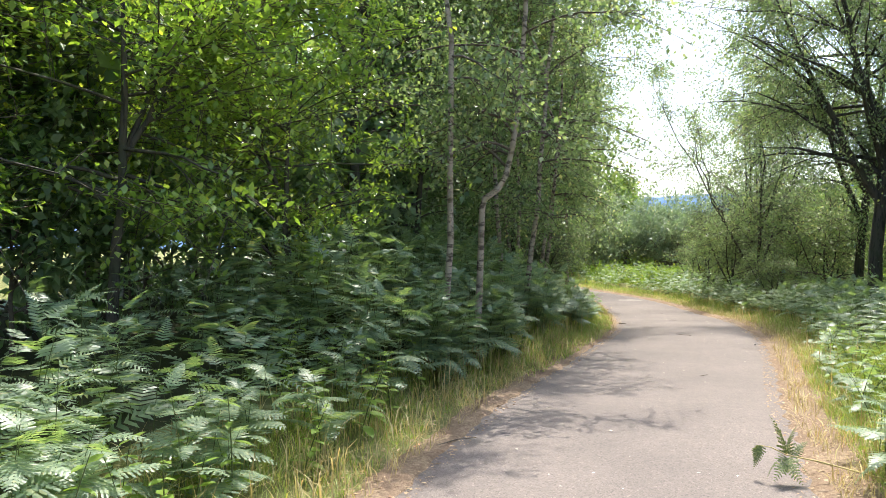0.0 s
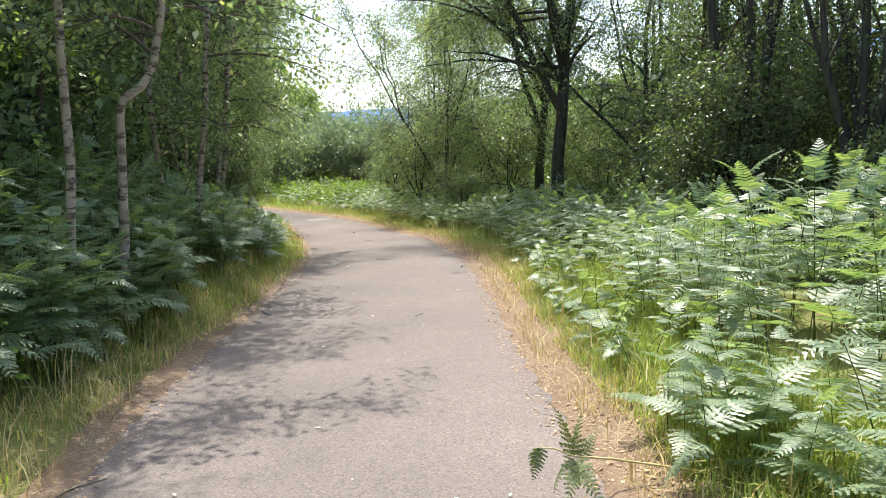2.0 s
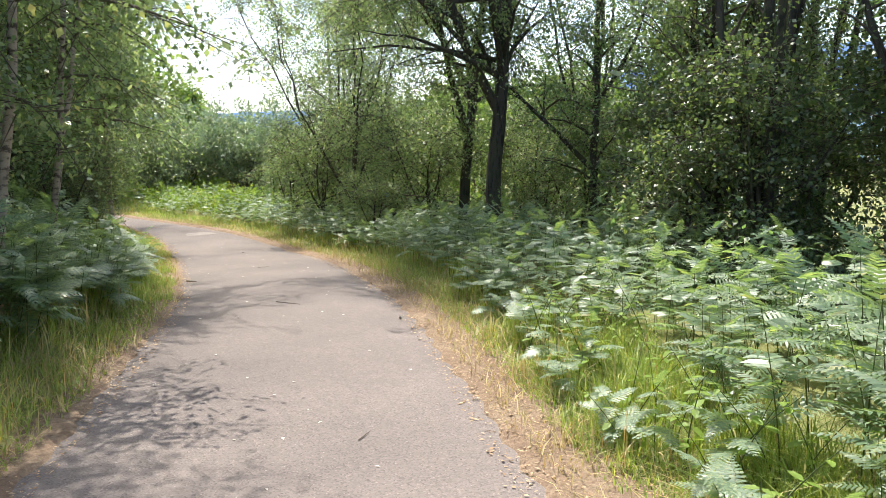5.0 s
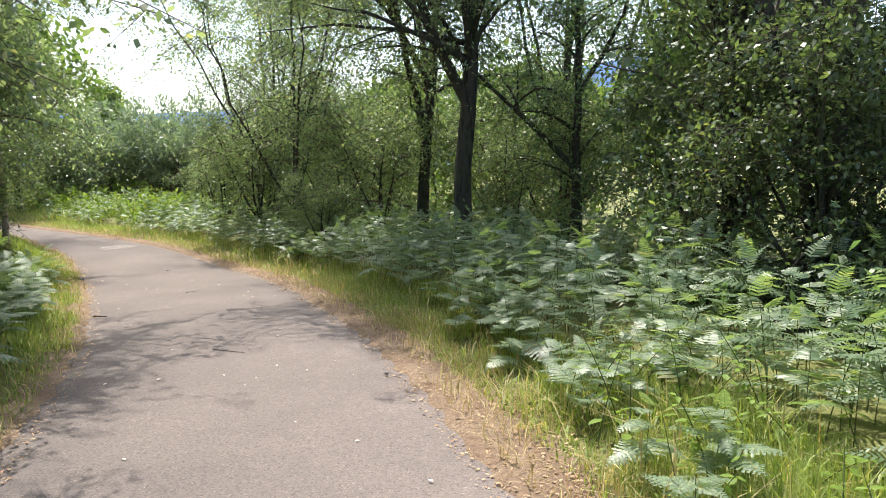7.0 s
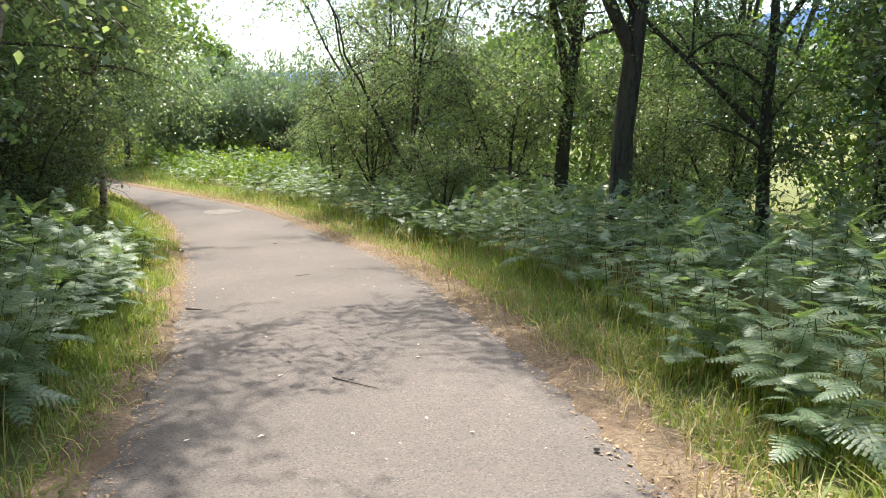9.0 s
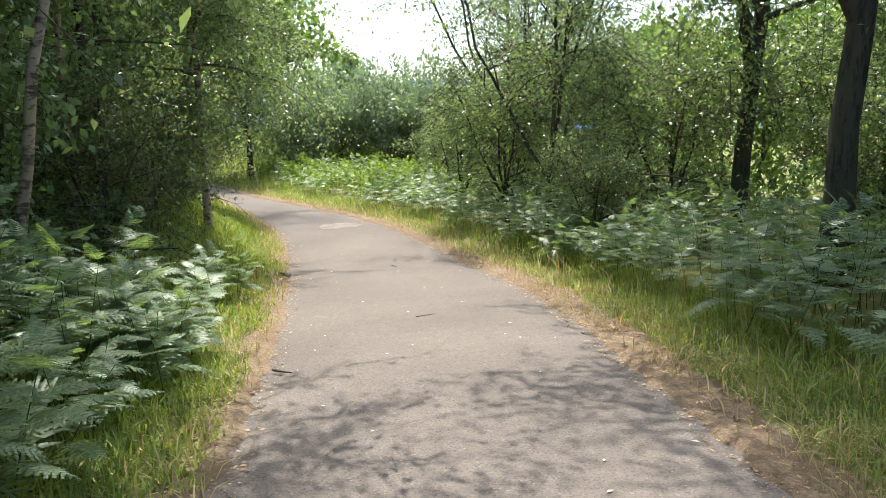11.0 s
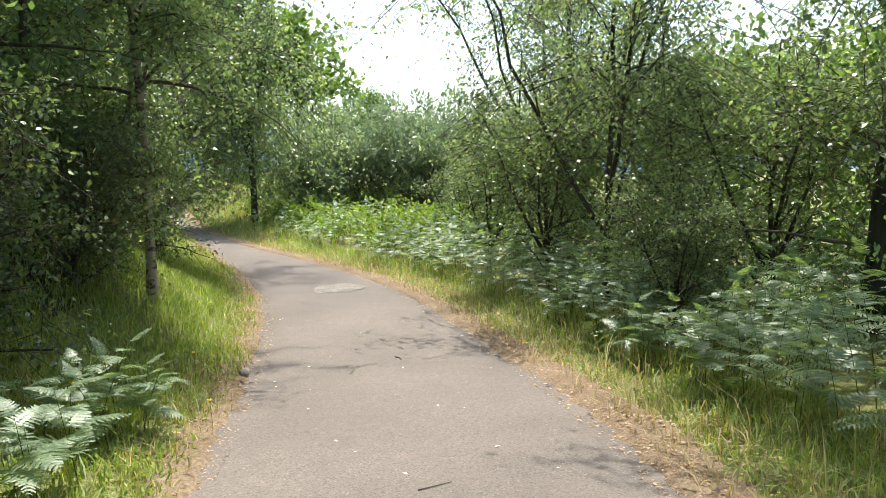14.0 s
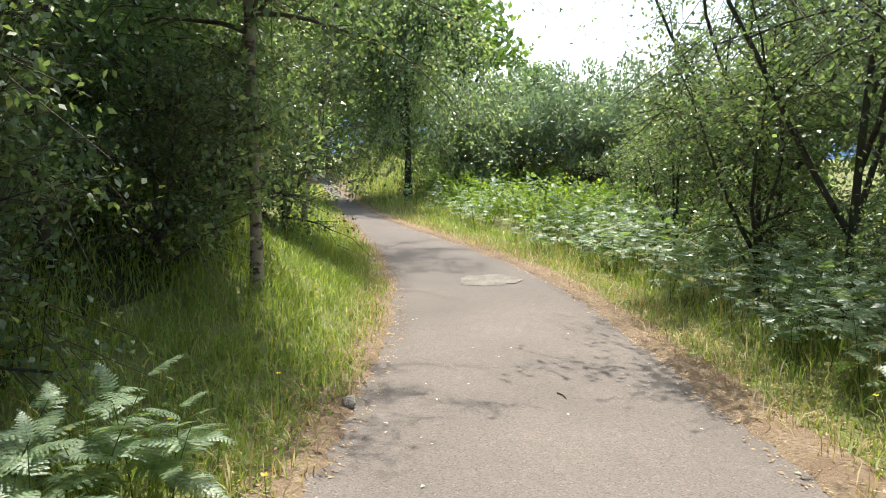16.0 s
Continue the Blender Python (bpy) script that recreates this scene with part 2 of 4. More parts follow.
def left_edge(y):
    return smoothed(LEFT_Y, LEFT_X, y)


def right_edge(y):
    return smoothed(RIGHT_Y, RIGHT_X, y)


def wave(x, y, s):
    return (np.sin(x * 1.31 / s + y * 0.57 / s) + np.sin(-x * 0.77 / s + y * 1.53 / s + 1.7) + 0.6 * np.sin(x * 2.9 / s + 0.4) * np.sin(y * 2.3 / s + 2.1)) / 2.6


def ground_z(x, y):
    x, y = np.asarray(x, float), np.asarray(y, float)
    level = smoothed(LEVEL_Y, LEVEL_Z, y)
    off_l, off_r = left_edge(y) - x, x - right_edge(y)
    off = np.maximum(off_l, off_r)
    near = np.clip(off / 1.2, 0, 1)
    bank = np.clip((off_l - 0.3) / 2.2, 0, 1) ** 1.3 * (0.14 + 1.15 * np.exp(-((y - 24.5) / 4.6) ** 2) + 0.42 * np.exp(-((y - 11.5) / 5.0) ** 2))
    far_rise = np.clip((y - 38) / 11, 0, 1) * np.clip(off_r / 2.2, 0, 1) * 1.4
    fall = -np.clip((x - 14) / 30, 0, 1) * 0.8
    z = level + bank + far_rise + fall + near * (0.04 + 0.05 * wave(x, y, 0.9)) - 0.05 * np.clip(1 - off / 0.12, 0, 1)
    return z


def graded(lo, hi, step, far):
    """Even steps near the walk, then wider and wider ones out to the horizon."""
    core = list(np.arange(lo, hi + 1e-6, step))
    s, a = step, core[-1]
    while a < far:
        s *= 1.35
        a += s
        core.append(a)
    s, a = step, core[0]
    while a > -far:
        s *= 1.35
        a -= s
        core.insert(0, a)
    return np.array(core)


gx, gy = graded(-6, 13, 0.25, 2600), graded(-4, 48, 0.35, 2600)
X, Y = np.meshgrid(gx, gy, indexing="ij")
nx, ny = X.shape
I, J = np.meshgrid(np.arange(nx - 1), np.arange(ny - 1), indexing="ij")
sheet = np.stack([I * ny + J, (I + 1) * ny + J, (I + 1) * ny + J + 1, I * ny + J + 1], -1).reshape(-1, 4)
ground = mesh_object("ground", np.stack([X, Y, ground_z(X, Y)], -1), sheet, SOIL, smooth=True)
tagged(ground, "mossy soil and rough meadow grass under the trees", "ground", kind="structure")


def ribbon(name, ys, left, right, cols, lift, mat, label, category, crown=0.0):
    """A strip of ground between two curves, laid on the land."""
    u = np.linspace(0, 1, cols)
    xs = left[:, None] * (1 - u) + right[:, None] * u
    yy = np.repeat(ys[:, None], cols, 1)
    zz = smoothed(LEVEL_Y, LEVEL_Z, yy) + lift + crown * (1 - (2 * u - 1) ** 2)
    if lift > 0:
        zz = np.maximum(zz, ground_z(xs, yy) + lift)
        zz[:, 0] -= 0.035
        zz[:, -1] -= 0.035
    i, j = np.meshgrid(np.arange(len(ys) - 1), np.arange(cols - 1), indexing="ij")
    f = np.stack([i * cols + j, i * cols + j + 1, (i + 1) * cols + j + 1, (i + 1) * cols + j], -1).reshape(-1, 4)
    ob = mesh_object(name, np.stack([xs, yy, zz], -1), f, mat, smooth=True)
    return tagged(ob, label, category, kind="structure")


def ragged(ys, amount, seed):
    return amount * (wave(ys * 3.1 + seed, ys * 1.7, 0.35) + 0.6 * wave(ys * 9.0, ys * 5 + seed, 0.3))


py = np.arange(-8, 58, 0.12)
ribbon("path", py, left_edge(py) - 0.12, right_edge(py) + 0.12, 13, 0.0, ASPHALT, "worn pinkish-grey asphalt footpath curving through the wood", "path", 0.02)
ribbon("verge", py, left_edge(py) - 0.34 + ragged(py, 0.08, 2), left_edge(py) + 0.03 + ragged(py, 0.06, 5), 6, 0.013, VERGE, "dry strip of straw and leaf litter beside the path", "verge", 0.02)
ribbon("verge", py, right_edge(py) - 0.03 + ragged(py, 0.06, 8), right_edge(py) + np.interp(py, [0, 10, 13, 30], [0.6, 0.6, 0.5, 0.4]) + ragged(py, 0.12, 11), 6, 0.013, VERGE, "dry strip of straw and leaf litter beside the path", "verge", 0.02)


wy = np.arange(4, 40, 0.5)
ribbon("woodland_floor", wy, left_edge(wy) - 13, left_edge(wy) - 1.6 + ragged(wy, 0.3, 3), 40, 0.01, FLOOR, "dark leaf mould on the floor of the wood", "ground")
ty = np.arange(-2, 15, 0.5)
ribbon("woodland_floor", ty, right_edge(ty) + 3.6 + ragged(ty, 0.3, 4), right_edge(ty) + 9.5, 24, 0.01, FLOOR, "dark leaf mould on the floor of the wood", "ground")


# pale worn spot on the path
def worn_patch():
    a = np.linspace(0, 2 * np.pi, 37)[:-1]
    r = 0.95 + 0.2 * np.sin(2 * a + 1) + 0.08 * np.sin(5 * a + 2) + 0.05 * np.sin(9 * a) + 0.05 * np.sin(13 * a + 2)
    x, y = 6.22 + 0.36 * r * np.cos(a), 26.0 + 0.5 * r * np.sin(a)
    z = smoothed(LEVEL_Y, LEVEL_Z, y) + 0.024
    v = np.concatenate([np.stack([x, y, z], 1), [[6.22, 26.0, z.mean() + 0.002]]])
    f = [(i, (i + 1) % 36, 36) for i in range(36)]
    tagged(mesh_object("path_patch", v, f, PATCH), "pale worn repair patch in the asphalt path", "path patch", kind="structure")


worn_patch()


# ---- hills far off ----
def ridge(name, mat, label, dist, start, end, heights, seed):
    """A long hill of real depth, seen across the valley. Angles in degrees from +y towards +x; heights in metres."""
    g = np.random.default_rng(seed)
    az = np.radians(np.linspace(start, end, 121))
    h = np.interp(np.linspace(0, 1, 121), np.linspace(0, 1, len(heights)), heights)
    h = h + np.convolve(g.normal(0, 1, 141), np.ones(21) / 21, "valid") * dist * 0.012 + np.convolve(g.normal(0, 1, 125), np.ones(5) / 5, "valid") * dist * 0.0012
    rows = []
    for k, (d, s) in enumerate(((0, 0.0), (0.06, 0.35), (0.14, 0.75), (0.22, 1.0), (0.4, 0.8), (0.6, 0.0))):
        rr = dist * (1 + d)
        rows.append(np.stack([np.sin(az) * rr, np.cos(az) * rr, h * s - 4], -1))
    v = np.stack(rows, 0)
    i, j = np.meshgrid(np.arange(5), np.arange(120), indexing="ij")
    f = np.stack([i * 121 + j, i * 121 + j + 1, (i + 1) * 121 + j + 1, (i + 1) * 121 + j], -1).reshape(-1, 4)
    tagged(mesh_object(name, v, f, mat, smooth=True), label, "hill", kind="structure")


# both ridges carry their haze as tint and glow; the air is clear
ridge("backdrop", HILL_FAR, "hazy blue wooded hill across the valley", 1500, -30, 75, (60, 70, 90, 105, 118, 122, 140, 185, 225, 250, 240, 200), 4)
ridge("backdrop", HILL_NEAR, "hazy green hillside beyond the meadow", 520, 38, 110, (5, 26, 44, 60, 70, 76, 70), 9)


# ---- trees ----
def wander(g, base, d, ln, droop, points, amount=0.07):
    """A bough from base along d that sags and wanders."""
    q = np.linspace(0, 1, points)
    side = np.cumsum(g.normal(0, amount * ln / points ** 0.5, (points, 3)), 0) * q[:, None]
    return base + np.outer(q, d * ln) + np.outer(q ** 2, (0, 0, -droop * ln)) + side


def along(line, u):
    m = np.linspace(0, 1, len(line))
    return np.stack([np.interp(u, m, line[:, c]) for c in range(3)], -1)


def grow(seed, height, r0, lean=(0, 0), bend=0.16, limbs=26, first=0.25, limb_len=1.7, rise=35, droop=0.5, twigs=9, twig_len=0.6,
         twig_droop=0.35, per_twig=26, leaf=0.075, spread=0.07, top_shape=0.55, width=0.62, hang=0.35, sides=7, turn=None, trunk_line=None,
         hollow=0.2, flat=0.6, joints=2, limb_sides=4, forks=2, fork_at=(0.25, 0.6), fork_tilt=30, keep_low=True, shoots=2, clear=0.0, fine_twigs=True):
    """Lines of one tree: trunk and forked stems, the limbs on them, side shoots, twigs and the leaves along the twigs."""
    g = np.random.default_rng(seed)
    k = 14
    s = np.linspace(0, 1, k)
    if trunk_line is None:
        wob = np.cumsum(g.normal(0, bend / k ** 0.5, (k, 2)), 0) * (s[:, None] ** 0.6)
        trunk = np.stack([lean[0] * s ** 1.2 * height + wob[:, 0] * height * 0.2, lean[1] * s ** 1.2 * height + wob[:, 1] * height * 0.2, s * height], 1)
    else:
        trunk = np.asarray(trunk_line, float)
        s = trunk[:, 2] / height
    flare = 1 + 0.35 * np.exp(-s * height / 0.25)
    radii = r0 * (1 - s) ** 0.8 * flare + 0.006
    leaders = [(trunk, radii, first)]
    for n in range(forks):
        f = g.uniform(*fork_at)
        base = np.array([np.interp(f, s, trunk[:, c]) for c in range(3)])
        az, tilt = g.uniform(0, 6.28) if turn is None else radians(turn[0]) + g.normal(0, 1.2), radians(fork_tilt + g.normal(0, 7))
        d = np.array([math.cos(az) * math.sin(tilt), math.sin(az) * math.sin(tilt), math.cos(tilt)])
        q = np.linspace(0, 1, 9)
        ln = (1 - f) * height * g.uniform(0.65, 0.95)
        line = wander(g, base, d, ln, 0.0, 9, 0.06) + np.outer(q ** 2, (-0.2 * d[0] * ln, -0.2 * d[1] * ln, 0.05 * ln))
        leaders.append((line, np.interp(f, s, radii) * 0.68 * (1 - q) ** 0.8 + 0.005, 0.15))
    stems = [tube(l, r, sides if n == 0 else max(5, sides - 1)) for n, (l, r, _) in enumerate(leaders)]
    lengths = np.array([(1 - f0) * np.linalg.norm(l[-1] - l[0]) for l, r, f0 in leaders])
    pick = lengths / lengths.sum()
    limb_list, twig_pile, leaf_at = [], Pile(), []
    for n in range(limbs):
        w = int(g.choice(len(leaders), p=pick))
        stem, rad, f0 = leaders[w]
        f = f0 + (0.99 - f0) * g.random() ** 0.9
        base = along(stem, f)
        rb = float(np.interp(f, np.linspace(0, 1, len(rad)), rad))
        az = g.uniform(0, 2 * np.pi)
        if turn is not None and g.random() < turn[1]:
            az = radians(turn[0]) + g.normal(0, 0.7)
        rel = (f - f0) / (1 - f0)
        ln = limb_len * (1 - rel ** 2 * (1 - top_shape * 0.5)) * g.uniform(0.45, 1.25)
        if keep_low:
            ln *= min(1.0, max(0.4, base[2] / 2.6))
        el = radians(rise + g.normal(0, 16) + 20 * rel)
        d = np.array([math.cos(az) * math.cos(el), math.sin(az) * math.cos(el), math.sin(el)])
        line = wander(g, base, d, ln, droop * g.uniform(0.6, 1.3), 7)
        if clear and line[:, 2].min() < clear and ln > 0.8:
            line = wander(g, base, d, 0.8 * g.uniform(0.6, 1), droop, 7)
            ln = 0.7
        r_limb = min(rb * 0.55, 0.012 + ln * 0.013)
        q = np.linspace(0, 1, 7)
        pile = Pile()
        pile.add(*tube(line, np.maximum(r_limb * (1 - q) ** 0.8, 0.004), limb_sides))
        boughs = [line]
        for _ in range(shoots):
            u = g.uniform(0.2, 0.75)
            d3 = unit(0.6 * d + g.normal(0, 0.5, 3) + np.array([0, 0, 0.15]))
            shoot = wander(g, along(line, u), d3, ln * g.uniform(0.3, 0.6), droop * 0.8, 4)
            pile.add(*tube(shoot, np.linspace(max(r_limb * 0.5 * (1 - u), 0.005), 0.003, 4), 3))
            boughs.append(shoot)
        limb_list.append(pile.out())
        for v in range(twigs):
            bough = boughs[0] if v % 2 == 0 or shoots == 0 else boughs[1 + (v // 2) % shoots]
            b = along(bough, hollow + (1 - hollow) * g.random())
            d2 = unit(0.5 * d + g.normal(0, 0.6, 3) * (1, 1, 0.6))
            tl = twig_len * g.uniform(0.4, 1.4)
            e = np.linspace(0, 1, joints)
            tw = b + np.outer(e, d2 * tl) + np.outer(e ** 1.5, (0, 0, -twig_droop * tl))
            if fine_twigs:
                twig_pile.add(*tube(tw, 0.005 * (1 - 0.7 * e) + 0.001, 3))
            m = int(per_twig * g.uniform(0.4, 1.6))
            leaf_at.append(along(tw, g.uniform(0.0, 1.0, m)) + g.normal(0, spread, (m, 3)))
    at = np.concatenate(leaf_at)
    at = at[at[:, 2] > 0.12]
    return stems, limb_list, twig_pile.out() if fine_twigs else None, leaves(g, at, leaf, width, hang, flat)


def tree(name, label, category, x, y, bark, leaf_mat, split=True, group="", sink=0.08, **shape):
    z = float(ground_z(x, y)) - sink
    root = thing(name, x, y, z, label, category, group)
    if not split:
        shape = {**shape, "fine_twigs": False, "shoots": 1}
    stems, limb_list, tw, lv = grow(**shape)
    mesh_object("trunk", *stems[0], bark, root, smooth=True)
    for v in stems[1:]:
        mesh_object("stem", *v, bark, root, smooth=True)
    if split:
        for l in limb_list:
            mesh_object("limb", *l, bark if bark is DARK_BARK else TWIG_BARK, root, smooth=True)
    else:
        pile = Pile()
        for l in limb_list:
            pile.add(*l)
        tagged(mesh_object("branchwork", *pile.out(), TWIG_BARK, root, smooth=True), kind="stuff")
    if tw is not None:
        tagged(mesh_object("twig_mass", *tw, TWIG_BARK, root), kind="stuff")
    mesh_object("crown", *lv, leaf_mat, root)
    return root


def put(ob, x, y, turn, scale=1.0):
    """Another tree of the same growth."""
    m = pose(x, y, float(ground_z(x, y)) - 0.08, 0, 0, turn)
    c = copy_thing(ob, m)
    c.scale = (scale, scale, scale)
    return c


# left of the path: silver birches at the edge of the wood
EDGE = dict(first=0.13, limb_len=2.1, rise=26, droop=0.45, twigs=11, twig_len=0.7, per_twig=32, leaf=0.068, limbs=48, hang=0.3, spread=0.1, forks=1, fork_at=(0.4, 0.7), fork_tilt=18, clear=1.6, flat=0.5)
kinked = tree("silver_birch", "slender silver birch with a sharply kinked pale trunk", "tree", 0.48, 9.6, BIRCH_BARK, BIRCH_LEAF, group="birches at the wood's edge",
              **{**EDGE, "seed": 11, "height": 9.0, "r0": 0.04, "first": 0.5, "limbs": 24, "forks": 0, "trunk_line": [(-0.06, 0, 0), (-0.05, 0, 0.5), (-0.03, 0, 1.0), (0.0, 0, 1.95), (0.03, 0, 2.07), (0.2, 0, 2.2), (0.3, 0, 2.38), (0.38, 0, 2.75), (0.46, 0.05, 3.3), (0.54, 0.05, 4.4), (0.6, 0.1, 6.2), (0.7, 0.1, 7.6), (0.8, 0.2, 9)]})
pale = tree("silver_birch", "tall silver birch with peeling pale bark among ferns", "tree", 0.02, 8.9, BIRCH_BARK, BIRCH_LEAF, group="birches at the wood's edge",
            seed=12, height=10.0, r0=0.036, **{**EDGE, "first": 0.3, "limbs": 30, "clear": 2.8})
slim = tree("silver_birch", "slim silver birch leaning over the bracken", "tree", 1.3, 12.7, BIRCH_BARK, BIRCH_LEAF, group="birches at the wood's edge",
            seed=13, height=9.0, r0=0.042, lean=(0.03, 0.0), **{**EDGE, "first": 0.22, "limbs": 42, "clear": 2.2})
put(slim, 1.0, 13.1, 130, 0.95)
put(pale, 1.5, 15.6, 70, 0.9)
put(slim, 1.9, 15.0, 340, 0.88)
put(slim, 1.7, 18.2, 200, 0.95)
put(pale, 2.2, 20.2, 300, 0.92)
young = tree("silver_birch", "young silver birch with a thin spotted trunk beside the grass verge", "tree", 3.68, 23.15, BIRCH_BARK, BIRCH_LEAF, group="birches at the wood's edge",
             seed=17, height=7.5, r0=0.05, bend=0.05, **{**EDGE, "first": 0.1, "limb_len": 1.8, "limbs": 60, "per_twig": 34, "forks": 0, "twigs": 10, "clear": 1.3, "turn": (-15, 0.25)})
put(young, 2.8, 26.2, 140, 1.05)
put(young, 2.5, 29.4, 220, 1.15)
put(young, 2.3, 32.2, 10, 1.2)
leaning = tree("silver_birch", "birch leaning out over the path with long leafy boughs", "tree", 2.05, 17.5, BIRCH_BARK, BIRCH_LEAF, group="birches at the wood's edge",
               seed=18, height=8.5, r0=0.042, lean=(0.14, -0.02), **{**EDGE, "first": 0.3, "limb_len": 2.9, "limbs": 48, "turn": (-10, 0.5), "clear": 2.6})
put(leaning, 3.5, 30.8, 5, 1.15)
put(leaning, 3.2, 23.9, 345, 0.75)

# the wood behind them
WOOD = dict(first=0.05, limb_len=2.5, rise=18, droop=0.35, twigs=9, twig_len=0.75, per_twig=16, leaf=0.165, limbs=46, hang=0.25, spread=0.13, keep_low=False, limb_sides=3, shoots=1)
sallow = tree("woodland_tree", "leafy woodland tree with low dense branches", "tree", -5.4, 13.4, DARK_BARK, WOOD_LEAF, False, "trees of the wood", seed=21, height=8.5, r0=0.08, **WOOD)
oaken = tree("woodland_tree", "broad young woodland tree in deep shade", "tree", -1.4, 12.6, DARK_BARK, WOOD_LEAF, False, "trees of the wood", seed=22, height=9.0, r0=0.09, **WOOD)
for n, (x, y) in enumerate([(-0.8, 15.4), (-3.2, 14.2), (-1.2, 18.6), (-1.4, 22.4), (-1.0, 26.4), (-6.2, 8.6), (0.6, 35.5)]):
    put(sallow if n % 2 else oaken, x, y, 47 * n, 0.9 + 0.03 * (n * 7 % 6))
shaded = tree("woodland_tree", "slender shaded tree with fine dark leaves", "tree", 0.9, 18.8, DARK_BARK, WOOD_LEAF, True, "trees of the wood", seed=23, height=8.0, r0=0.06,
              **{**WOOD, "limb_len": 1.8, "twigs": 11, "per_twig": 22, "leaf": 0.09, "limbs": 48, "twig_len": 0.6, "first": 0.04, "clear": 1.0})
for n, (x, y) in enumerate([(1.3, 21.6), (2.2, 24.8), (1.4, 28.2), (2.4, 21.9), (0.2, 16.4), (-0.5, 13.6), (1.6, 18.9)]):
    put(shaded, x, y, 67 * n + 40, 0.9 + 0.04 * (n % 4))
near_bush = tree("beech_sapling", "low-branched sapling with sunlit glossy leaves", "tree", -3.1, 7.3, DARK_BARK, BEECH_LEAF, True, "leafy saplings",
                 seed=31, height=4.2, r0=0.055, first=0.25, limb_len=2.2, rise=12, droop=0.12, twigs=13, twig_len=0.6, twig_droop=0.1, per_twig=20, leaf=0.085, limbs=44, hang=0.06, spread=0.06, top_shape=1.5, turn=(10, 0.3), joints=3, keep_low=False, flat=0.85)
put(near_bush, -4.9, 5.4, 60, 1.05)
put(near_bush, -4.9, 8.2, 200, 1.1)
put(near_bush, -1.7, 8.6, 130, 0.8)
hedge = tree("hedge_bush", "dense shaded bush deep in the wood", "bush", -6.0, 2.2, TWIG_BARK, WOOD_LEAF, False, "bushes deep in the wood", seed=33, height=4.5, r0=0.05,
             first=0.03, limb_len=2.2, rise=30, droop=0.1, twigs=9, twig_len=0.8, twig_droop=0.1, per_twig=9, leaf=0.25, limbs=36, hang=0.1, spread=0.18, top_shape=0.9, keep_low=False)
for n, (x, y, s) in enumerate([(-7.5, 6.0, 1.2), (-7.0, 10.0, 1.2), (-6.6, 14.5, 1.3), (-4.6, 17.6, 1.3), (-4.2, 22.0, 1.3), (-3.6, 27.0, 1.3), (-3.4, 33.0, 1.3), (-5.6, 0.0, 1.0), (-9.0, 3.0, 1.3), (-9.6, 12.0, 1.5),
                               (-8.0, 18.0, 1.6), (-6.6, 24.0, 1.6), (-2.4, 11.2, 0.5), (-1.7, 14.0, 0.6), (-1.0, 17.2, 0.6), (-0.4, 20.4, 0.6), (-0.2, 24.0, 0.6), (0.2, 30.0, 0.7), (-4.8, 12.6, 0.8), (-2.4, 20.4, 1.4), (-2.6, 24.4, 1.4), (-1.6, 28.6, 1.4), (0.4, 33.4, 1.2), (-4.4, 10.4, 1.2), (-6.3, 12.4, 1.3), (-5.6, 8.6, 1.0), (-9.0, 15.5, 1.5), (-4.2, 7.6, 0.5), (-5.0, 9.4, 0.6), (-3.7, 9.2, 0.5), (-6.2, 19.5, 1.4), (-4.2, 14.6, 0.8), (0.6, 36.5, 0.8), (0.0, 40.0, 0.9), (-0.6, 43.0, 0.9), (-0.6, 44.5, 1.1), (0.6, 50.0, 0.9), (0.2, 54.5, 1.2), (-2.2, 50.0, 1.3)]):
    put(hedge, x, y, 59 * n, s)

# right of the path: dark-barked trees over the bracken
FORK = dict(first=0.16, limb_len=2.6, rise=40, droop=0.45, twigs=16, twig_len=0.85, per_twig=24, leaf=0.068, limbs=46, twig_droop=0.75, hang=0.3, joints=3, limb_sides=6, hollow=0.2, spread=0.11, forks=3, fork_at=(0.2, 0.5), fork_tilt=34, flat=0.6)
tree("alder", "dark-barked leaning tree with long forking limbs", "tree", 9.65, 17.5, DARK_BARK, BIRCH_LEAF, True, "", seed=41, height=11.0, r0=0.16, lean=(0.15, 0.0), **{**FORK, "limbs": 104, "turn": (185, 0.5), "forks": 4, "limb_len": 3.7, "per_twig": 24, "leaf": 0.072, "rise": 33, "droop": 0.22, "fork_at": (0.2, 0.4)})
tree("alder", "dark-barked tree with drooping leafy branches", "tree", 10.8, 20.4, DARK_BARK, BIRCH_LEAF, True, "", seed=42, height=10.0, r0=0.13, lean=(0.1, 0.0), **{**FORK, "turn": (190, 0.35), "rise": 36, "droop": 0.3, "limb_len": 2.8, "limbs": 64, "per_twig": 24, "leaf": 0.072})
tree("forked_tree", "thin dark forked tree in the shade", "tree", 11.3, 16.5, DARK_BARK, WOOD_LEAF, True, "", seed=43, height=6.5, r0=0.09, lean=(0.1, 0.02), **{**FORK, "limb_len": 2.0, "limbs": 40, "forks": 2, "fork_tilt": 40})
weeping = tree("weeping_birch", "drooping birch with small sunlit leaves", "tree", 9.5, 23.6, DARK_BARK, BIRCH_LEAF, True, "drooping birches", seed=44, height=7.8, r0=0.042,
               **{**FORK, "first": 0.04, "limb_len": 2.1, "limbs": 62, "per_twig": 19, "leaf": 0.072, "droop": 0.55, "twig_droop": 0.9, "joints": 2, "limb_sides": 4, "twigs": 12, "spread": 0.12, "twig_len": 0.9, "keep_low": False, "forks": 4, "fork_at": (0.05, 0.4), "fork_tilt": 38, "clear": 0.8})
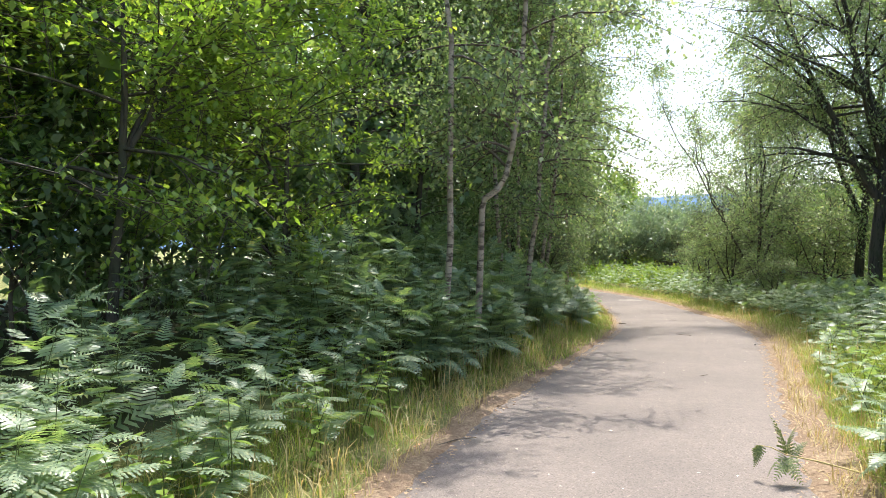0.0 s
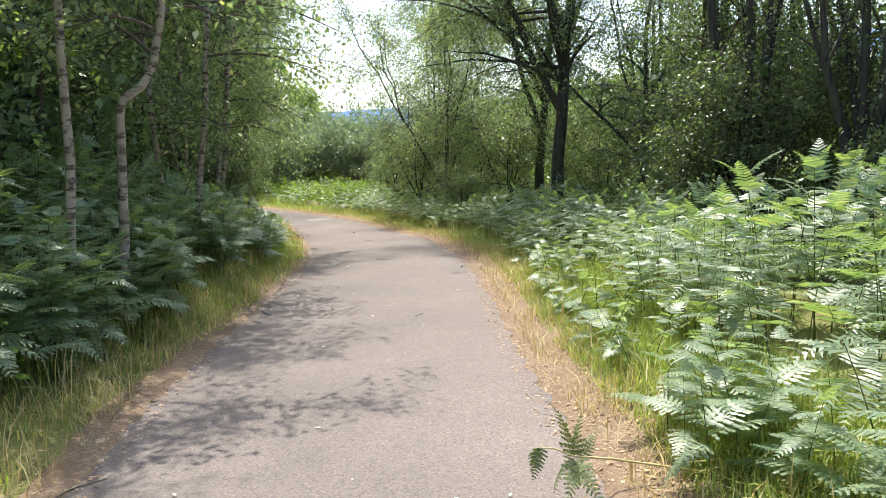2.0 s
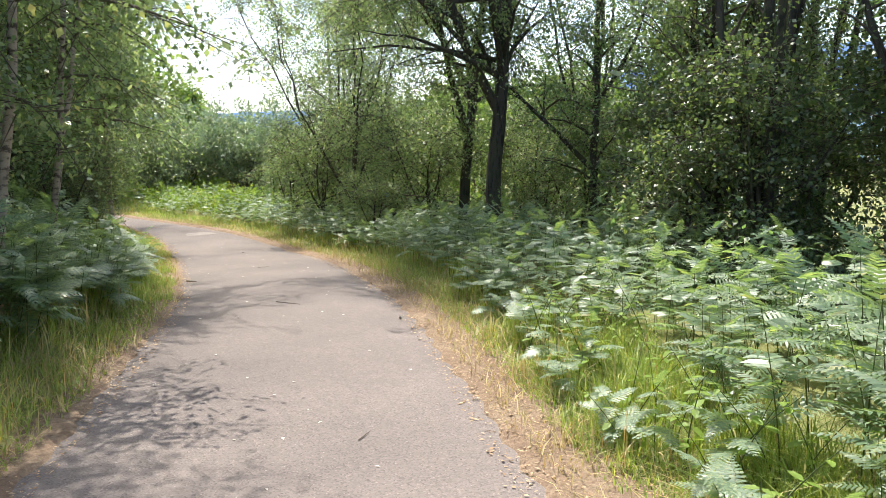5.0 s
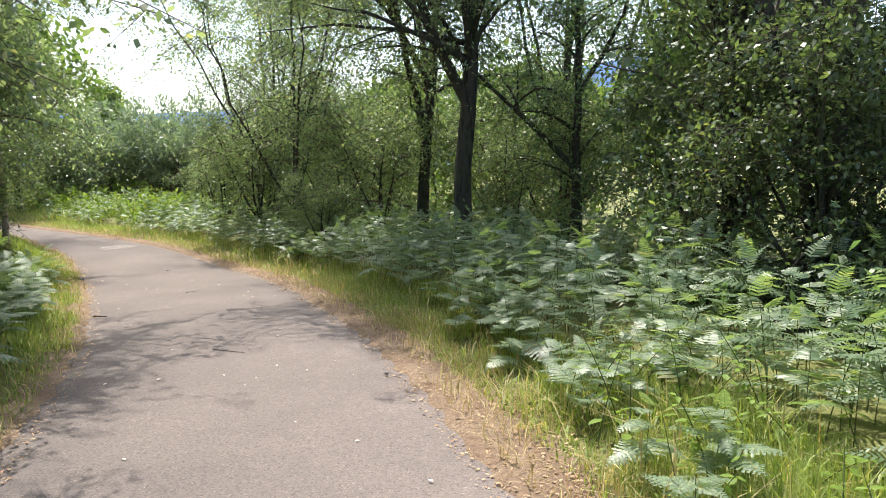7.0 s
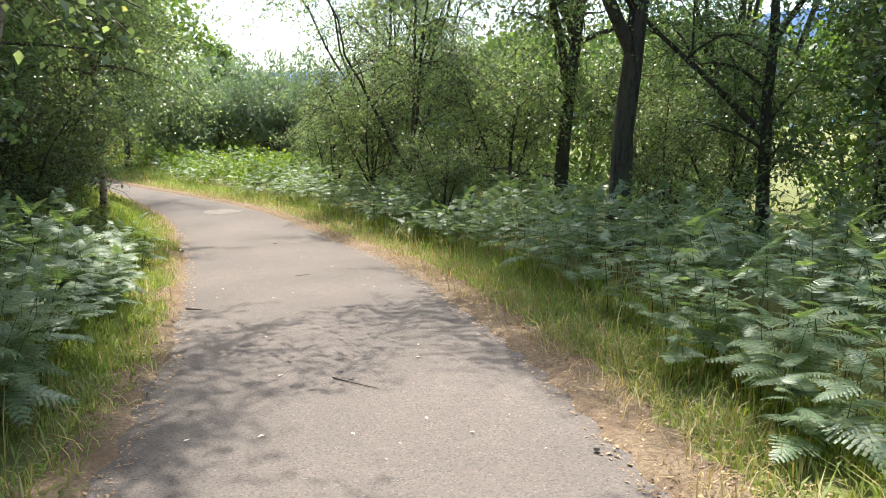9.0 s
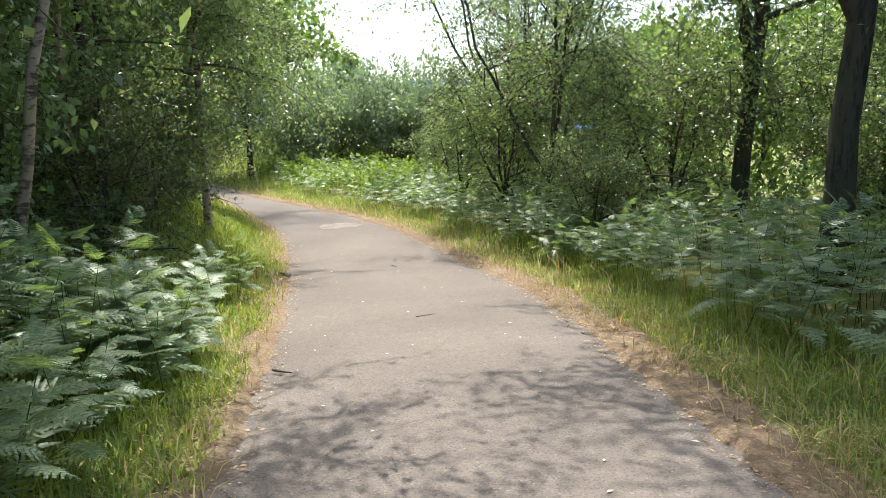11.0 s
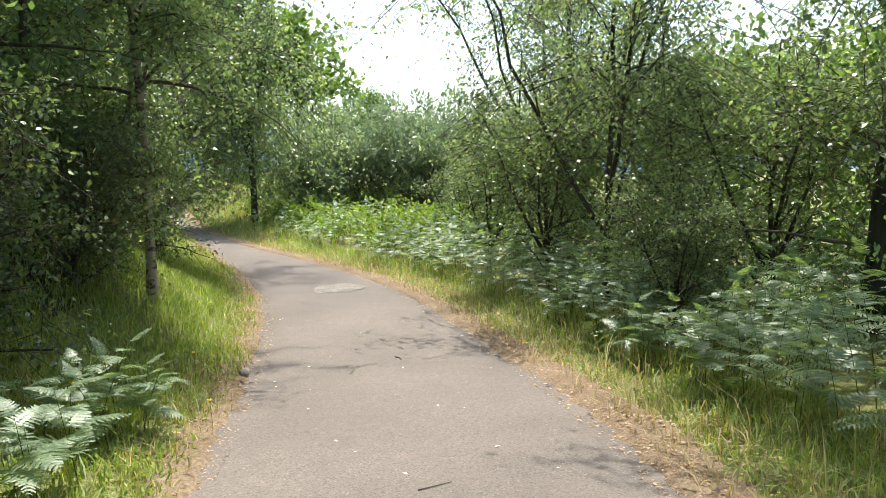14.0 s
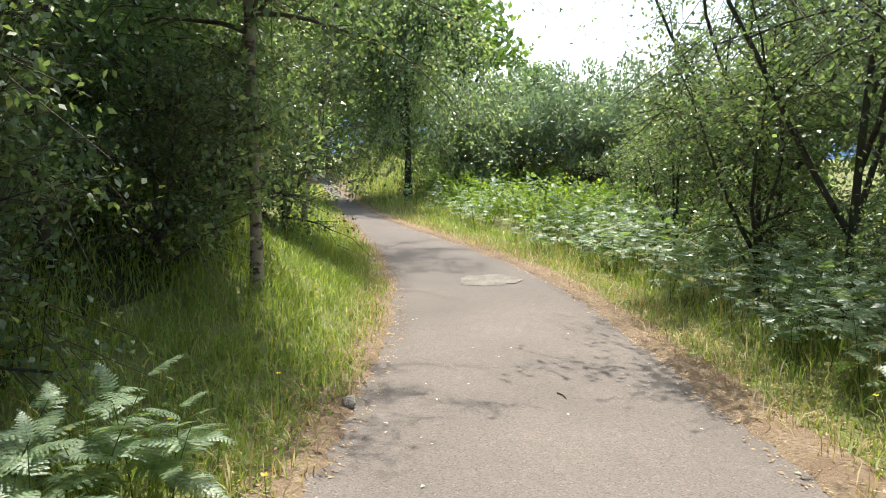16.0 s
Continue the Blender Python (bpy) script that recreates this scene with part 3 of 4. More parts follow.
for n, (x, y, s) in enumerate([(10.5, 26.8, 1.08), (12.2, 31.0, 1.3)]):
    put(weeping, x, y, 80 * n + 30, s)
scrub = tree("birch_scrub", "low birch scrub with fine leaves down to the ferns", "bush", 10.9, 22.0, DARK_BARK, BIRCH_LEAF, True, "birch scrub", seed=47, height=3.4, r0=0.035,
             first=0.03, limb_len=1.5, rise=34, droop=0.35, twigs=12, twig_len=0.65, twig_droop=0.5, per_twig=15, leaf=0.07, limbs=48, hang=0.25, flat=0.65, spread=0.12, keep_low=False, forks=4, fork_at=(0.02, 0.2), fork_tilt=36, shoots=1)
for n, (x, y, s) in enumerate([(9.4, 25.2, 0.95), (9.7, 28.6, 0.8), (10.2, 32.0, 0.65), (11.6, 18.6, 0.7), (11.6, 29.0, 1.0), (9.0, 21.2, 0.55), (12.3, 18.0, 0.95), (10.9, 24.2, 0.95), (12.8, 26.0, 1.1), (13.6, 20.6, 1.1)]):
    put(scrub, x, y, 73 * n, s)
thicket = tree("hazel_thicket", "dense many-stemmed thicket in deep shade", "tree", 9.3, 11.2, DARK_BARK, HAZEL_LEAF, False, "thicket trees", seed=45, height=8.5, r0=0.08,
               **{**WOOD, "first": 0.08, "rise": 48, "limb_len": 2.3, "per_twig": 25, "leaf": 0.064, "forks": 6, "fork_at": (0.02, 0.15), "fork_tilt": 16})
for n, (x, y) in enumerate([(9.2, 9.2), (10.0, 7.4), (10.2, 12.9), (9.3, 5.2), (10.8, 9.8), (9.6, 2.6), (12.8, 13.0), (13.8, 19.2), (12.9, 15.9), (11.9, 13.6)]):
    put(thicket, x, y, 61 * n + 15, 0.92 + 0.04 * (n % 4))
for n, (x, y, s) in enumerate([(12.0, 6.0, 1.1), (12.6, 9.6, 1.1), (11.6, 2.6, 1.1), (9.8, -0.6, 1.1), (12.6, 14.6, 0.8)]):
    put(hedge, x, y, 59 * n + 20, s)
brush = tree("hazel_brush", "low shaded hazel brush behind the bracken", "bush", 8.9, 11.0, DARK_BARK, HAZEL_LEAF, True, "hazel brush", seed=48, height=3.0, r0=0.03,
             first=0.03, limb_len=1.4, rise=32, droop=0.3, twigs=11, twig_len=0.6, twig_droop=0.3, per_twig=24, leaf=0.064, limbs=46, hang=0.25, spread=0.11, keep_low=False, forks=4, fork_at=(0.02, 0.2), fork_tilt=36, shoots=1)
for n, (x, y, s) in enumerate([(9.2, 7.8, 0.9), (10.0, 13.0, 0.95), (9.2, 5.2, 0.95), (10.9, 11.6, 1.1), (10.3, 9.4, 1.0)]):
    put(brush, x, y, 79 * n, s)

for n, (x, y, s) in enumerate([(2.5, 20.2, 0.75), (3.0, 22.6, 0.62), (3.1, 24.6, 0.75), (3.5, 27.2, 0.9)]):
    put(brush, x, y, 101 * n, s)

# beyond the bend
tree("weeping_birch", "tall weeping birch with hanging curtains of leaves", "tree", 5.9, 38.6, DARK_BARK, BIRCH_LEAF, True, "", seed=51, height=8.4, r0=0.1,
     **{**FORK, "first": 0.12, "limb_len": 2.8, "limbs": 90, "rise": 24, "droop": 0.8, "twig_len": 1.6, "twig_droop": 1.5, "per_twig": 27, "leaf": 0.12, "twigs": 12, "turn": (170, 0.4), "joints": 2, "shoots": 1, "limb_sides": 4, "clear": 1.3})
willow = tree("willow_bush", "rounded grey-green willow bush behind the ferns", "bush", 9.6, 41.0, TWIG_BARK, WILLOW_LEAF, False, "willow bushes", seed=52, height=2.9, r0=0.05,
              first=0.04, limb_len=2.1, rise=14, droop=0.1, twigs=12, twig_len=0.7, twig_droop=-0.1, per_twig=10, leaf=0.2, limbs=58, hang=-0.4, width=0.4, spread=0.12, top_shape=1.2, keep_low=False, forks=4, fork_at=(0.02, 0.2), fork_tilt=45)
for n, (x, y, s) in enumerate([(12.2, 41.6, 1.0), (14.8, 40.6, 1.05), (10.8, 44.4, 1.1), (8.2, 44.0, 0.95), (14.0, 45.0, 1.15), (17.2, 42.0, 1.15), (7.9, 40.2, 0.75)]):
    put(willow, x, y, 83 * n, s)
broad = tree("oak", "broad sunlit oak beyond the bend", "tree", 9.6, 57.0, DARK_BARK, FAR_LEAF, False, "far oaks", seed=53, height=7.8, r0=0.22,
             first=0.06, limb_len=3.2, rise=30, droop=0.05, twigs=9, twig_len=1.0, twig_droop=0.1, per_twig=9, leaf=0.42, limbs=54, hang=0.1, spread=0.28, top_shape=1.1, keep_low=False, forks=4, fork_tilt=40)
for n, (x, y, s) in enumerate([(5.0, 56.0, 1.25), (0.5, 60.0, 1.5), (-3.5, 55.0, 1.4), (21.8, 96.0, 1.0), (44, 90, 0.8), (-4, 46, 1.2)]):
    put(broad, x, y, 71 * n, s)
# sunlit shrubs along the meadow
shrub = tree("meadow_shrub", "sunlit leafy shrub at the edge of the meadow", "bush", 16.5, 22.0, TWIG_BARK, FAR_LEAF, False, "meadow shrubs", seed=54, height=3.6, r0=0.05,
             first=0.04, limb_len=2.0, rise=35, droop=0.1, twigs=10, twig_len=0.7, twig_droop=0.1, per_twig=7, leaf=0.23, limbs=40, hang=0.1, spread=0.14, top_shape=0.9, keep_low=False, forks=3)
for n, (x, y, s) in enumerate([(15.0, 17.5, 0.8), (17.5, 17.0, 1.0), (15.5, 26.5, 0.9), (18.5, 27.0, 1.2), (16.0, 31.5, 1.0), (19.5, 21.0, 1.1), (15.5, 36.0, 1.0), (20.0, 34.0, 1.3), (16.0, 12.5, 1.0), (14.6, 29.4, 0.9), (14.4, 33.4, 0.9), (14.6, 24.2, 0.9), (22.0, 39.0, 1.4), (22.5, 29.0, 1.3), (19.0, 40.5, 1.1), (5.4, 55.5, 1.1), (2.4, 65.0, 1.4), (-1.6, 62.0, 1.3), (6.6, 49.5, 0.8)]):
    put(shrub, x, y, 97 * n, s)


# ---- bracken ----
def frond(seed, length, pairs, half, arch=0.35, rib=True, teeth=0):
    """One feathered triangular blade along +x that arches over. Each side leaflet is one bent quad or, with teeth, a row of small lobes on a midrib."""
    g = np.random.default_rng(seed)
    pile = Pile()
    q = np.linspace(0, 1, 5)

    def line(s):
        return np.stack([length * s * (1 - 0.1 * s), 0.03 * length * np.sin(s * 3 + seed), length * (0.22 * s - arch * s ** 2)], -1)

    if rib:
        pile.add(*tube(line(q), 0.0035 * (1 - 0.8 * q) + 0.0008, 3))
    s = np.repeat((np.arange(pairs) + 0.5) / pairs, 2)
    sign = np.tile([1.0, -1.0], pairs)
    n = len(s)
    root = line(s)
    ahead = unit(line(s + 0.02) - root)
    out = unit(np.cross(ahead, np.broadcast_to((0, 0, 1.0), ahead.shape))) * sign[:, None]
    up = np.cross(out, ahead) * sign[:, None]
    ln = half * np.clip(np.minimum(1.0, 0.7 + s * 2.4) * (1 - s) ** 0.85 + 0.05, 0.05, 1) * g.uniform(0.78, 1.1, n)
    w = (length / pairs) * 0.45 * (1 - 0.3 * s)
    d = unit(out + ahead * (0.25 + 0.5 * s)[:, None] + up * g.uniform(-0.06, 0.06, n)[:, None])
    if teeth:
        sag = (ln * g.uniform(0.05, 0.28, n))[:, None]
        for k in range(teeth):
            v0, v1 = k / teeth, (k + 1) / teeth
            c0, c1 = (root + d * (ln * v)[:, None] - np.array([0, 0, 1.0]) * sag * v ** 2 for v in (v0, v1))
            for turn in (1.0, -1.0):
                lobe = unit(np.cross(d, up)) * turn * (np.minimum(length / pairs * 0.52, ln * 0.3) * (1 - 0.72 * v0))[:, None]
                e0, e1 = c0 + (c1 - c0) * 0.3 + lobe - up * 0.004, c1 + (c1 - c0) * 0.12 + lobe * 0.78
                pile.add(np.stack([c0, e0, e1, c1], 1).reshape(-1, 3), np.arange(4 * n).reshape(n, 4))
        return pile.out()
    a = root - ahead * w[:, None] * 0.7
    b = root + ahead * w[:, None] * 0.9
    tip = root + d * ln[:, None] - np.array([0, 0, 1.0]) * (ln * (g.uniform(0.02, 0.2) + g.uniform(-0.05, 0.1, n)))[:, None]
    mid = root + d * (ln * 0.62)[:, None] + ahead * (w * 0.8)[:, None] + up * 0.004
    pile.add(np.stack([a, tip, mid, b], 1).reshape(-1, 3), np.arange(4 * n).reshape(n, 4))
    return pile.out()


FRONDS = [frond(60 + k, 1.0, 12, 0.34 + 0.03 * (k % 3), 0.24 + 0.08 * (k % 4), True, 3) for k in range(5)]
FRONDS_MID = [frond(65 + k, 1.0, 12, 0.33, 0.25 + 0.08 * k, False) for k in range(4)]
FRONDS_FAR = [frond(70 + k, 1.0, 8, 0.32, 0.28 + 0.08 * k, False) for k in range(3)]


def fern_layout(seed, height, blades):
    """The stalk's line and the pose of every blade on it."""
    g = np.random.default_rng(seed)
    lean = g.normal(0, 0.17, 2)
    q = np.linspace(0, 1, 6)
    stalk = np.stack([lean[0] * height * q ** 1.5, lean[1] * height * q ** 1.5, height * q], 1)
    poses, az = [], g.uniform(0, 360)
    for k in range(blades):
        u = 0.4 + 0.6 * k / (blades - 1)
        at = [float(np.interp(u, q, stalk[:, c])) for c in range(3)]
        az += 180 + g.normal(0, 28) if k % 2 else 75 + g.normal(0, 25)
        ln = (0.55 - 0.29 * (u - 0.4) / 0.6) * (0.55 + 0.45 * height) * g.uniform(0.8, 1.2)
        tilt = g.normal(-6, 12) - 26 * (u > 0.9)
        poses.append((pose(*at, g.normal(0, 8), tilt, az) @ Matrix.Diagonal((ln, ln, ln, 1)), int(g.integers(0, 60))))
    return stalk, poses


def fern_thing(seed, height, blades):
    root = thing("bracken_fern", 0, 0, -20, "green bracken fern with arching feathery fronds", "fern", "bracken beside the path")
    stalk, poses = fern_layout(seed, height, blades)
    mesh_object("stalk", *tube(stalk, np.linspace(0.006, 0.002, 6), 5), STEM_GREEN, root, smooth=True)
    for m, k in poses:
        ob = new("frond", FROND_DATA[k % len(FROND_DATA)])
        ob.parent = root
        ob.matrix_basis = m
    return root


FROND_DATA = []
for v, f in FRONDS:
    tmp = mesh_object("frond", v, f, FERN_LEAF)
    FROND_DATA.append(tmp.data)
    bpy.data.objects.remove(tmp)

fr = np.random.default_rng(77)
spots = []


def sow(count, y0, y1, side, near, far, low, high, skip=None):
    """Fern spots at a distance near..far from one edge of the path."""
    for _ in range(count):
        y = fr.uniform(y0, y1)
        off = near + (far - near) * fr.random() ** 1.25
        x = float(left_edge(y) - off) if side < 0 else float(right_edge(y) + off)
        h = fr.uniform(low, high) * (0.62 + 0.38 * min(1.0, (off - near) / 1.3 + 0.15))
        if skip and skip(x, y):
            continue
        spots.append((x, y, off, h))


sow(135, 2.2, 7.8, 1, 1.25, 4.4, 1.05, 1.4)       # tall sunlit bracken
sow(24, 2.2, 5.6, 1, 0.5, 1.2, 0.6, 0.9)
sow(75, 7.8, 11.0, 1, 1.35, 4.0, 0.68, 0.98)
sow(115, 11.0, 15.0, 1, 0.95, 4.0, 0.66, 0.95)
sow(150, 15.0, 21.0, 1, 0.95, 3.4, 0.7, 0.95)
sow(150, 21.0, 29.0, 1, 0.9, 3.0, 0.65, 0.95)
sow(85, 29.0, 40.0, 1, 1.2, 4.4, 0.6, 0.95)
sow(120, 2.0, 7.5, -1, 0.7, 3.4, 0.65, 1.05)     # the shaded bank
sow(230, 7.5, 13.5, -1, 0.7, 3.0, 0.95, 1.3)
sow(120, 13.5, 17.2, -1, 0.65, 3.0, 0.8, 1.1)
sow(60, 17.2, 21.0, -1, 1.6, 3.6, 0.55, 0.85)
sow(46, 15.2, 19.7, -1, 0.5, 1.6, 0.6, 0.85)
sow(34, 3.5, 13.0, 1, 0.7, 1.3, 0.45, 0.7)
sow(40, 40.0, 55.0, 1, 2.0, 9.0, 0.7, 1.0)

kinds = [fern_thing(200 + k, 1.0, 7 + k % 3) for k in range(8)]
near_spots = sorted((s for s in spots if 2.0 < s[1] < 21.5), key=lambda s: s[2])[:228]
chosen = set(near_spots)
for n, (x, y, off, h) in enumerate(near_spots):
    ob = copy_thing(kinds[n % 8], pose(x, y, float(ground_z(x, y)) - 0.02, fr.normal(0, 4), fr.normal(0, 4), fr.uniform(0, 360)))
    ob.scale = (0.25 + 0.75 * h, 0.25 + 0.75 * h, h)
for k in kinds:
    for c in list(k.children):
        bpy.data.objects.remove(c)
    bpy.data.objects.remove(k)

far_layouts = [fern_layout(300 + k, 1.0, 7 + k % 3) for k in range(8)]
blades_pile, stalk_pile = Pile(), Pile()
for n, s in enumerate(spots):
    if s in chosen:
        continue
    x, y, off, h = s
    stalk, poses = far_layouts[n % 8]
    base = pose(x, y, float(ground_z(x, y)) - 0.02, 0, 0, fr.uniform(0, 360)) @ Matrix.Diagonal((0.25 + 0.75 * h, 0.25 + 0.75 * h, h, 1))
    bm4 = np.array(base)
    stalk_pile.add(*(lambda v, f: (v @ bm4[:3, :3].T + bm4[:3, 3], f))(*tube(stalk, np.linspace(0.006, 0.002, 6), 3)))
    fine = y < 20
    for m, k in poses:
        mm = np.array(base @ m)
        v, f = FRONDS_MID[k % 4] if fine else FRONDS_FAR[k % 3]
        blades_pile.add(v @ mm[:3, :3].T + mm[:3, 3], f)
tagged(mesh_object("bracken_bed", *blades_pile.out(), FERN_LEAF), "dense bed of bracken under the trees", "bracken", kind="stuff")
tagged(mesh_object("bracken_stalks", *stalk_pile.out(), STEM_GREEN), "thin stalks of the bracken bed", "bracken", kind="stuff")


# ---- grass ----
def blades(g, x, y, height, width=0.006, lean=0.75):
    """Bent grass blades of one folded quad each."""
    n = len(x)
    z = ground_z(x, y) - 0.01
    az = g.uniform(0, 2 * np.pi, n)
    d = np.stack([np.cos(az), np.sin(az), np.zeros(n)], 1)
    s = np.stack([-np.sin(az), np.cos(az), np.zeros(n)], 1)
    k = np.minimum(np.abs(g.normal(0, lean, n)), 1.0)[:, None] * height[:, None]
    up = np.array([0, 0, 1.0])
    p0 = np.stack([x, y, z], 1)
    p1 = p0 + d * k * 0.4 + up * height[:, None] * 0.55
    p2 = p0 + d * k * 1.2 + up * height[:, None] * (1.0 - 0.25 * np.clip(k / height[:, None], 0, 1))
    w = (width * g.uniform(0.6, 1.4, n))[:, None]
    v = np.stack([p0 - s * w * 0.3, p1 - s * w, p2, p1 + s * w], 1).reshape(-1, 3)
    return v, np.arange(4 * n).reshape(n, 4)


gg = np.random.default_rng(5)


def strip_points(n, y0, y1, side, near, far, clump=0.5):
    y = gg.uniform(y0, y1, n)
    off = gg.uniform(near, far, n)
    x = np.where(side < 0, left_edge(y) - off, right_edge(y) + off)
    keep = wave(x, y, 0.22) + gg.normal(0, 0.5, n) > -clump
    return x[keep], y[keep], off[keep]


green, dry = Pile(), Pile()
for n, y0, y1, side, near, far, lo, hi in [(26000, 1.5, 10, 1, 0.4, 1.7, 0.12, 0.4), (17000, 10, 19, 1, 0.4, 1.6, 0.08, 0.26), (9000, 19, 34, 1, 0.35, 1.6, 0.08, 0.26),
                                           (8000, 1.5, 9, -1, 0.3, 1.3, 0.1, 0.32), (9000, 9, 17, -1, 0.1, 1.2, 0.12, 0.32), (52000, 14.5, 30, -1, 0.06, 2.8, 0.08, 0.26),
                                           (6000, 28, 46, -1, 0.1, 1.5, 0.2, 0.4), (14000, 34, 56, 1, 0.3, 5.0, 0.2, 0.45)]:
    x, y, off = strip_points(n, y0, y1, side, near, far)
    h = 0.85 * gg.uniform(lo, hi, len(x)) * np.clip(0.4 + (off - near) * 0.8, 0.35, 1.0) * (1 + 0.3 * wave(x, y, 0.4))
    green.add(*blades(gg, x, y, h, 0.0032 + 0.0002 * y0))
for n, y0, y1, side, near, far, lo, hi in [(7000, 1.5, 14, 1, 0.12, 0.85, 0.05, 0.2), (5000, 14, 34, 1, 0.12, 0.7, 0.05, 0.2), (4000, 1.5, 12, -1, 0.1, 0.75, 0.05, 0.3),
                                           (3500, 12, 34, -1, 0.02, 0.5, 0.05, 0.2), (1600, 2, 14, -1, 0.4, 1.4, 0.25, 0.55), (2400, 2, 30, 1, 0.5, 1.8, 0.2, 0.48), (3000, 34, 56, 1, 0.1, 2.5, 0.1, 0.4)]:
    x, y, off = strip_points(n, y0, y1, side, near, far, 0.2)
    dry.add(*blades(gg, x, y, gg.uniform(lo, hi, len(x)), 0.003 + 0.0001 * y0, 0.8))
tagged(mesh_object("verge_grass", *green.out(), GRASS_BLADE), "sunlit green grass along the path", "grass", kind="stuff")
tagged(mesh_object("dry_grass", *dry.out(), DRY_BLADE), "straw-coloured dry grass along the path", "grass", kind="stuff")


def lying(g, at, size):
    """Dead leaves and bits of straw lying nearly flat."""
    n = len(at)
    az = g.uniform(0, 2 * np.pi, n)
    d = np.stack([np.cos(az), np.sin(az), g.normal(0, 0.14, n)], 1)
    s = np.stack([-np.sin(az), np.cos(az), g.normal(0, 0.25, n)], 1)
    ln = size * g.uniform(0.4, 1.5, (n, 1))
    w = ln * g.uniform(0.06, 0.32, (n, 1))
    mid = at + d * ln * 0.45 + np.array([0, 0, 1.0]) * ln * g.uniform(0, 0.12, (n, 1))
    return np.stack([at, mid + s * w, at + d * ln, mid - s * w], 1).reshape(-1, 3), np.arange(4 * n).reshape(n, 4)


# dead leaves and straw on the edges
x1, y1, o1 = strip_points(20000, 1.0, 34, 1, -0.1, 0.75, 1.5)
x2, y2, o2 = strip_points(15000, 1.0, 34, -1, -0.12, 0.5, 1.5)
lx, ly, lo = np.concatenate([x1, x2]), np.concatenate([y1, y2]), np.concatenate([o1, o2])
at = np.stack([lx, ly, np.maximum(smoothed(LEVEL_Y, LEVEL_Z, ly), ground_z(lx, ly)) + 0.007 + 0.015 * np.clip(lo / 0.1, 0, 1) + gg.uniform(0, 0.008, len(lx))], 1)
tagged(mesh_object("leaf_litter", *lying(gg, at, 0.027), LITTER), "dry brown leaves and straw scattered on the path's edge", "leaf litter", kind="stuff")


# ---- undergrowth ----
def undergrowth(name, label, n, y0, y1, side, near, far, lo, hi, size, mat, seed, per=26):
    """Leafy shoots: thin stems with leaves up their length."""
    g = np.random.default_rng(seed)
    stems_pile, at = Pile(), []
    for _ in range(n):
        y = g.uniform(y0, y1)
        off = g.uniform(near, far)
        x = float(left_edge(y) - off) if side < 0 else float(right_edge(y) + off)
        h = g.uniform(lo, hi)
        q = np.linspace(0, 1, 5)
        d = g.normal(0, 0.35, 2)
        ln = np.stack([x + d[0] * h * q ** 1.6, y + d[1] * h * q ** 1.6, float(ground_z(x, y)) - 0.02 + h * q * (1 - 0.25 * q * abs(d).max())], 1)
        stems_pile.add(*tube(ln, 0.004 * (1 - 0.7 * q) + 0.001, 3))
        c = g.uniform(0.15, 1.0, per)
        at.append(np.stack([np.interp(c, q, ln[:, i]) for i in range(3)], 1) + g.normal(0, 0.045, (per, 3)))
    tagged(mesh_object(name, *leaves(g, np.concatenate(at), size, 0.6, 0.15, 0.75), mat), label, "undergrowth", kind="stuff")
    tagged(mesh_object(name + "_stems", *stems_pile.out(), STEM_GREEN), label + ", thin stems", "undergrowth", kind="stuff")


def shoot_thing(name, label, group, seed, size, pairs):
    """One upright leafy shoot, a metre high, with crossed pairs of pointed leaves."""
    g = np.random.default_rng(seed)
    root = thing(name, 0, 0, -20, label, "plant", group)
    q = np.linspace(0, 1, 6)
    d = g.normal(0, 0.2, 2)
    line = np.stack([d[0] * q ** 1.6, d[1] * q ** 1.6, q], 1)
    mesh_object("stem", *tube(line, 0.006 * (1 - 0.7 * q) + 0.001, 4), STEM_GREEN, root)
    for k in range(pairs):
        u = 0.2 + 0.8 * (k + 0.5) / pairs
        at = along(line, u)
        for side in (0, 180):
            ln = size * (1.15 - 0.6 * u) * g.uniform(0.8, 1.2)
            v = np.array([(0, 0, 0), (0.35, 0.26, 0.05), (0.75, 0.18, 0.02), (1, 0, -0.1), (0.75, -0.18, 0.02), (0.35, -0.26, 0.05), (0.5, 0, -0.02)]) * ln
            ob = mesh_object("leaf", v, [(0, 6, 1), (1, 6, 2), (2, 6, 3), (3, 6, 4), (4, 6, 5), (5, 6, 0)], BRAMBLE_LEAF, root)
            ob.matrix_basis = pose(*at, g.normal(0, 10), g.normal(4, 14), side + 90 * k + g.normal(0, 15))
    return root


def plant_shoots(kind, n, y0, y1, side, near, far, lo, hi, seed):
    g = np.random.default_rng(seed)
    for _ in range(n):
        y, off, h = g.uniform(y0, y1), g.uniform(near, far), g.uniform(lo, hi)
        x = float(left_edge(y) - off) if side < 0 else float(right_edge(y) + off)
        ob = copy_thing(kind, pose(x, y, float(ground_z(x, y)) - 0.02, g.normal(0, 6), g.normal(0, 6), g.uniform(0, 360)))
        ob.scale = (0.35 + 0.65 * h, 0.35 + 0.65 * h, h)
    for part in list(kind.children):
        bpy.data.objects.remove(part)
    bpy.data.objects.remove(kind)


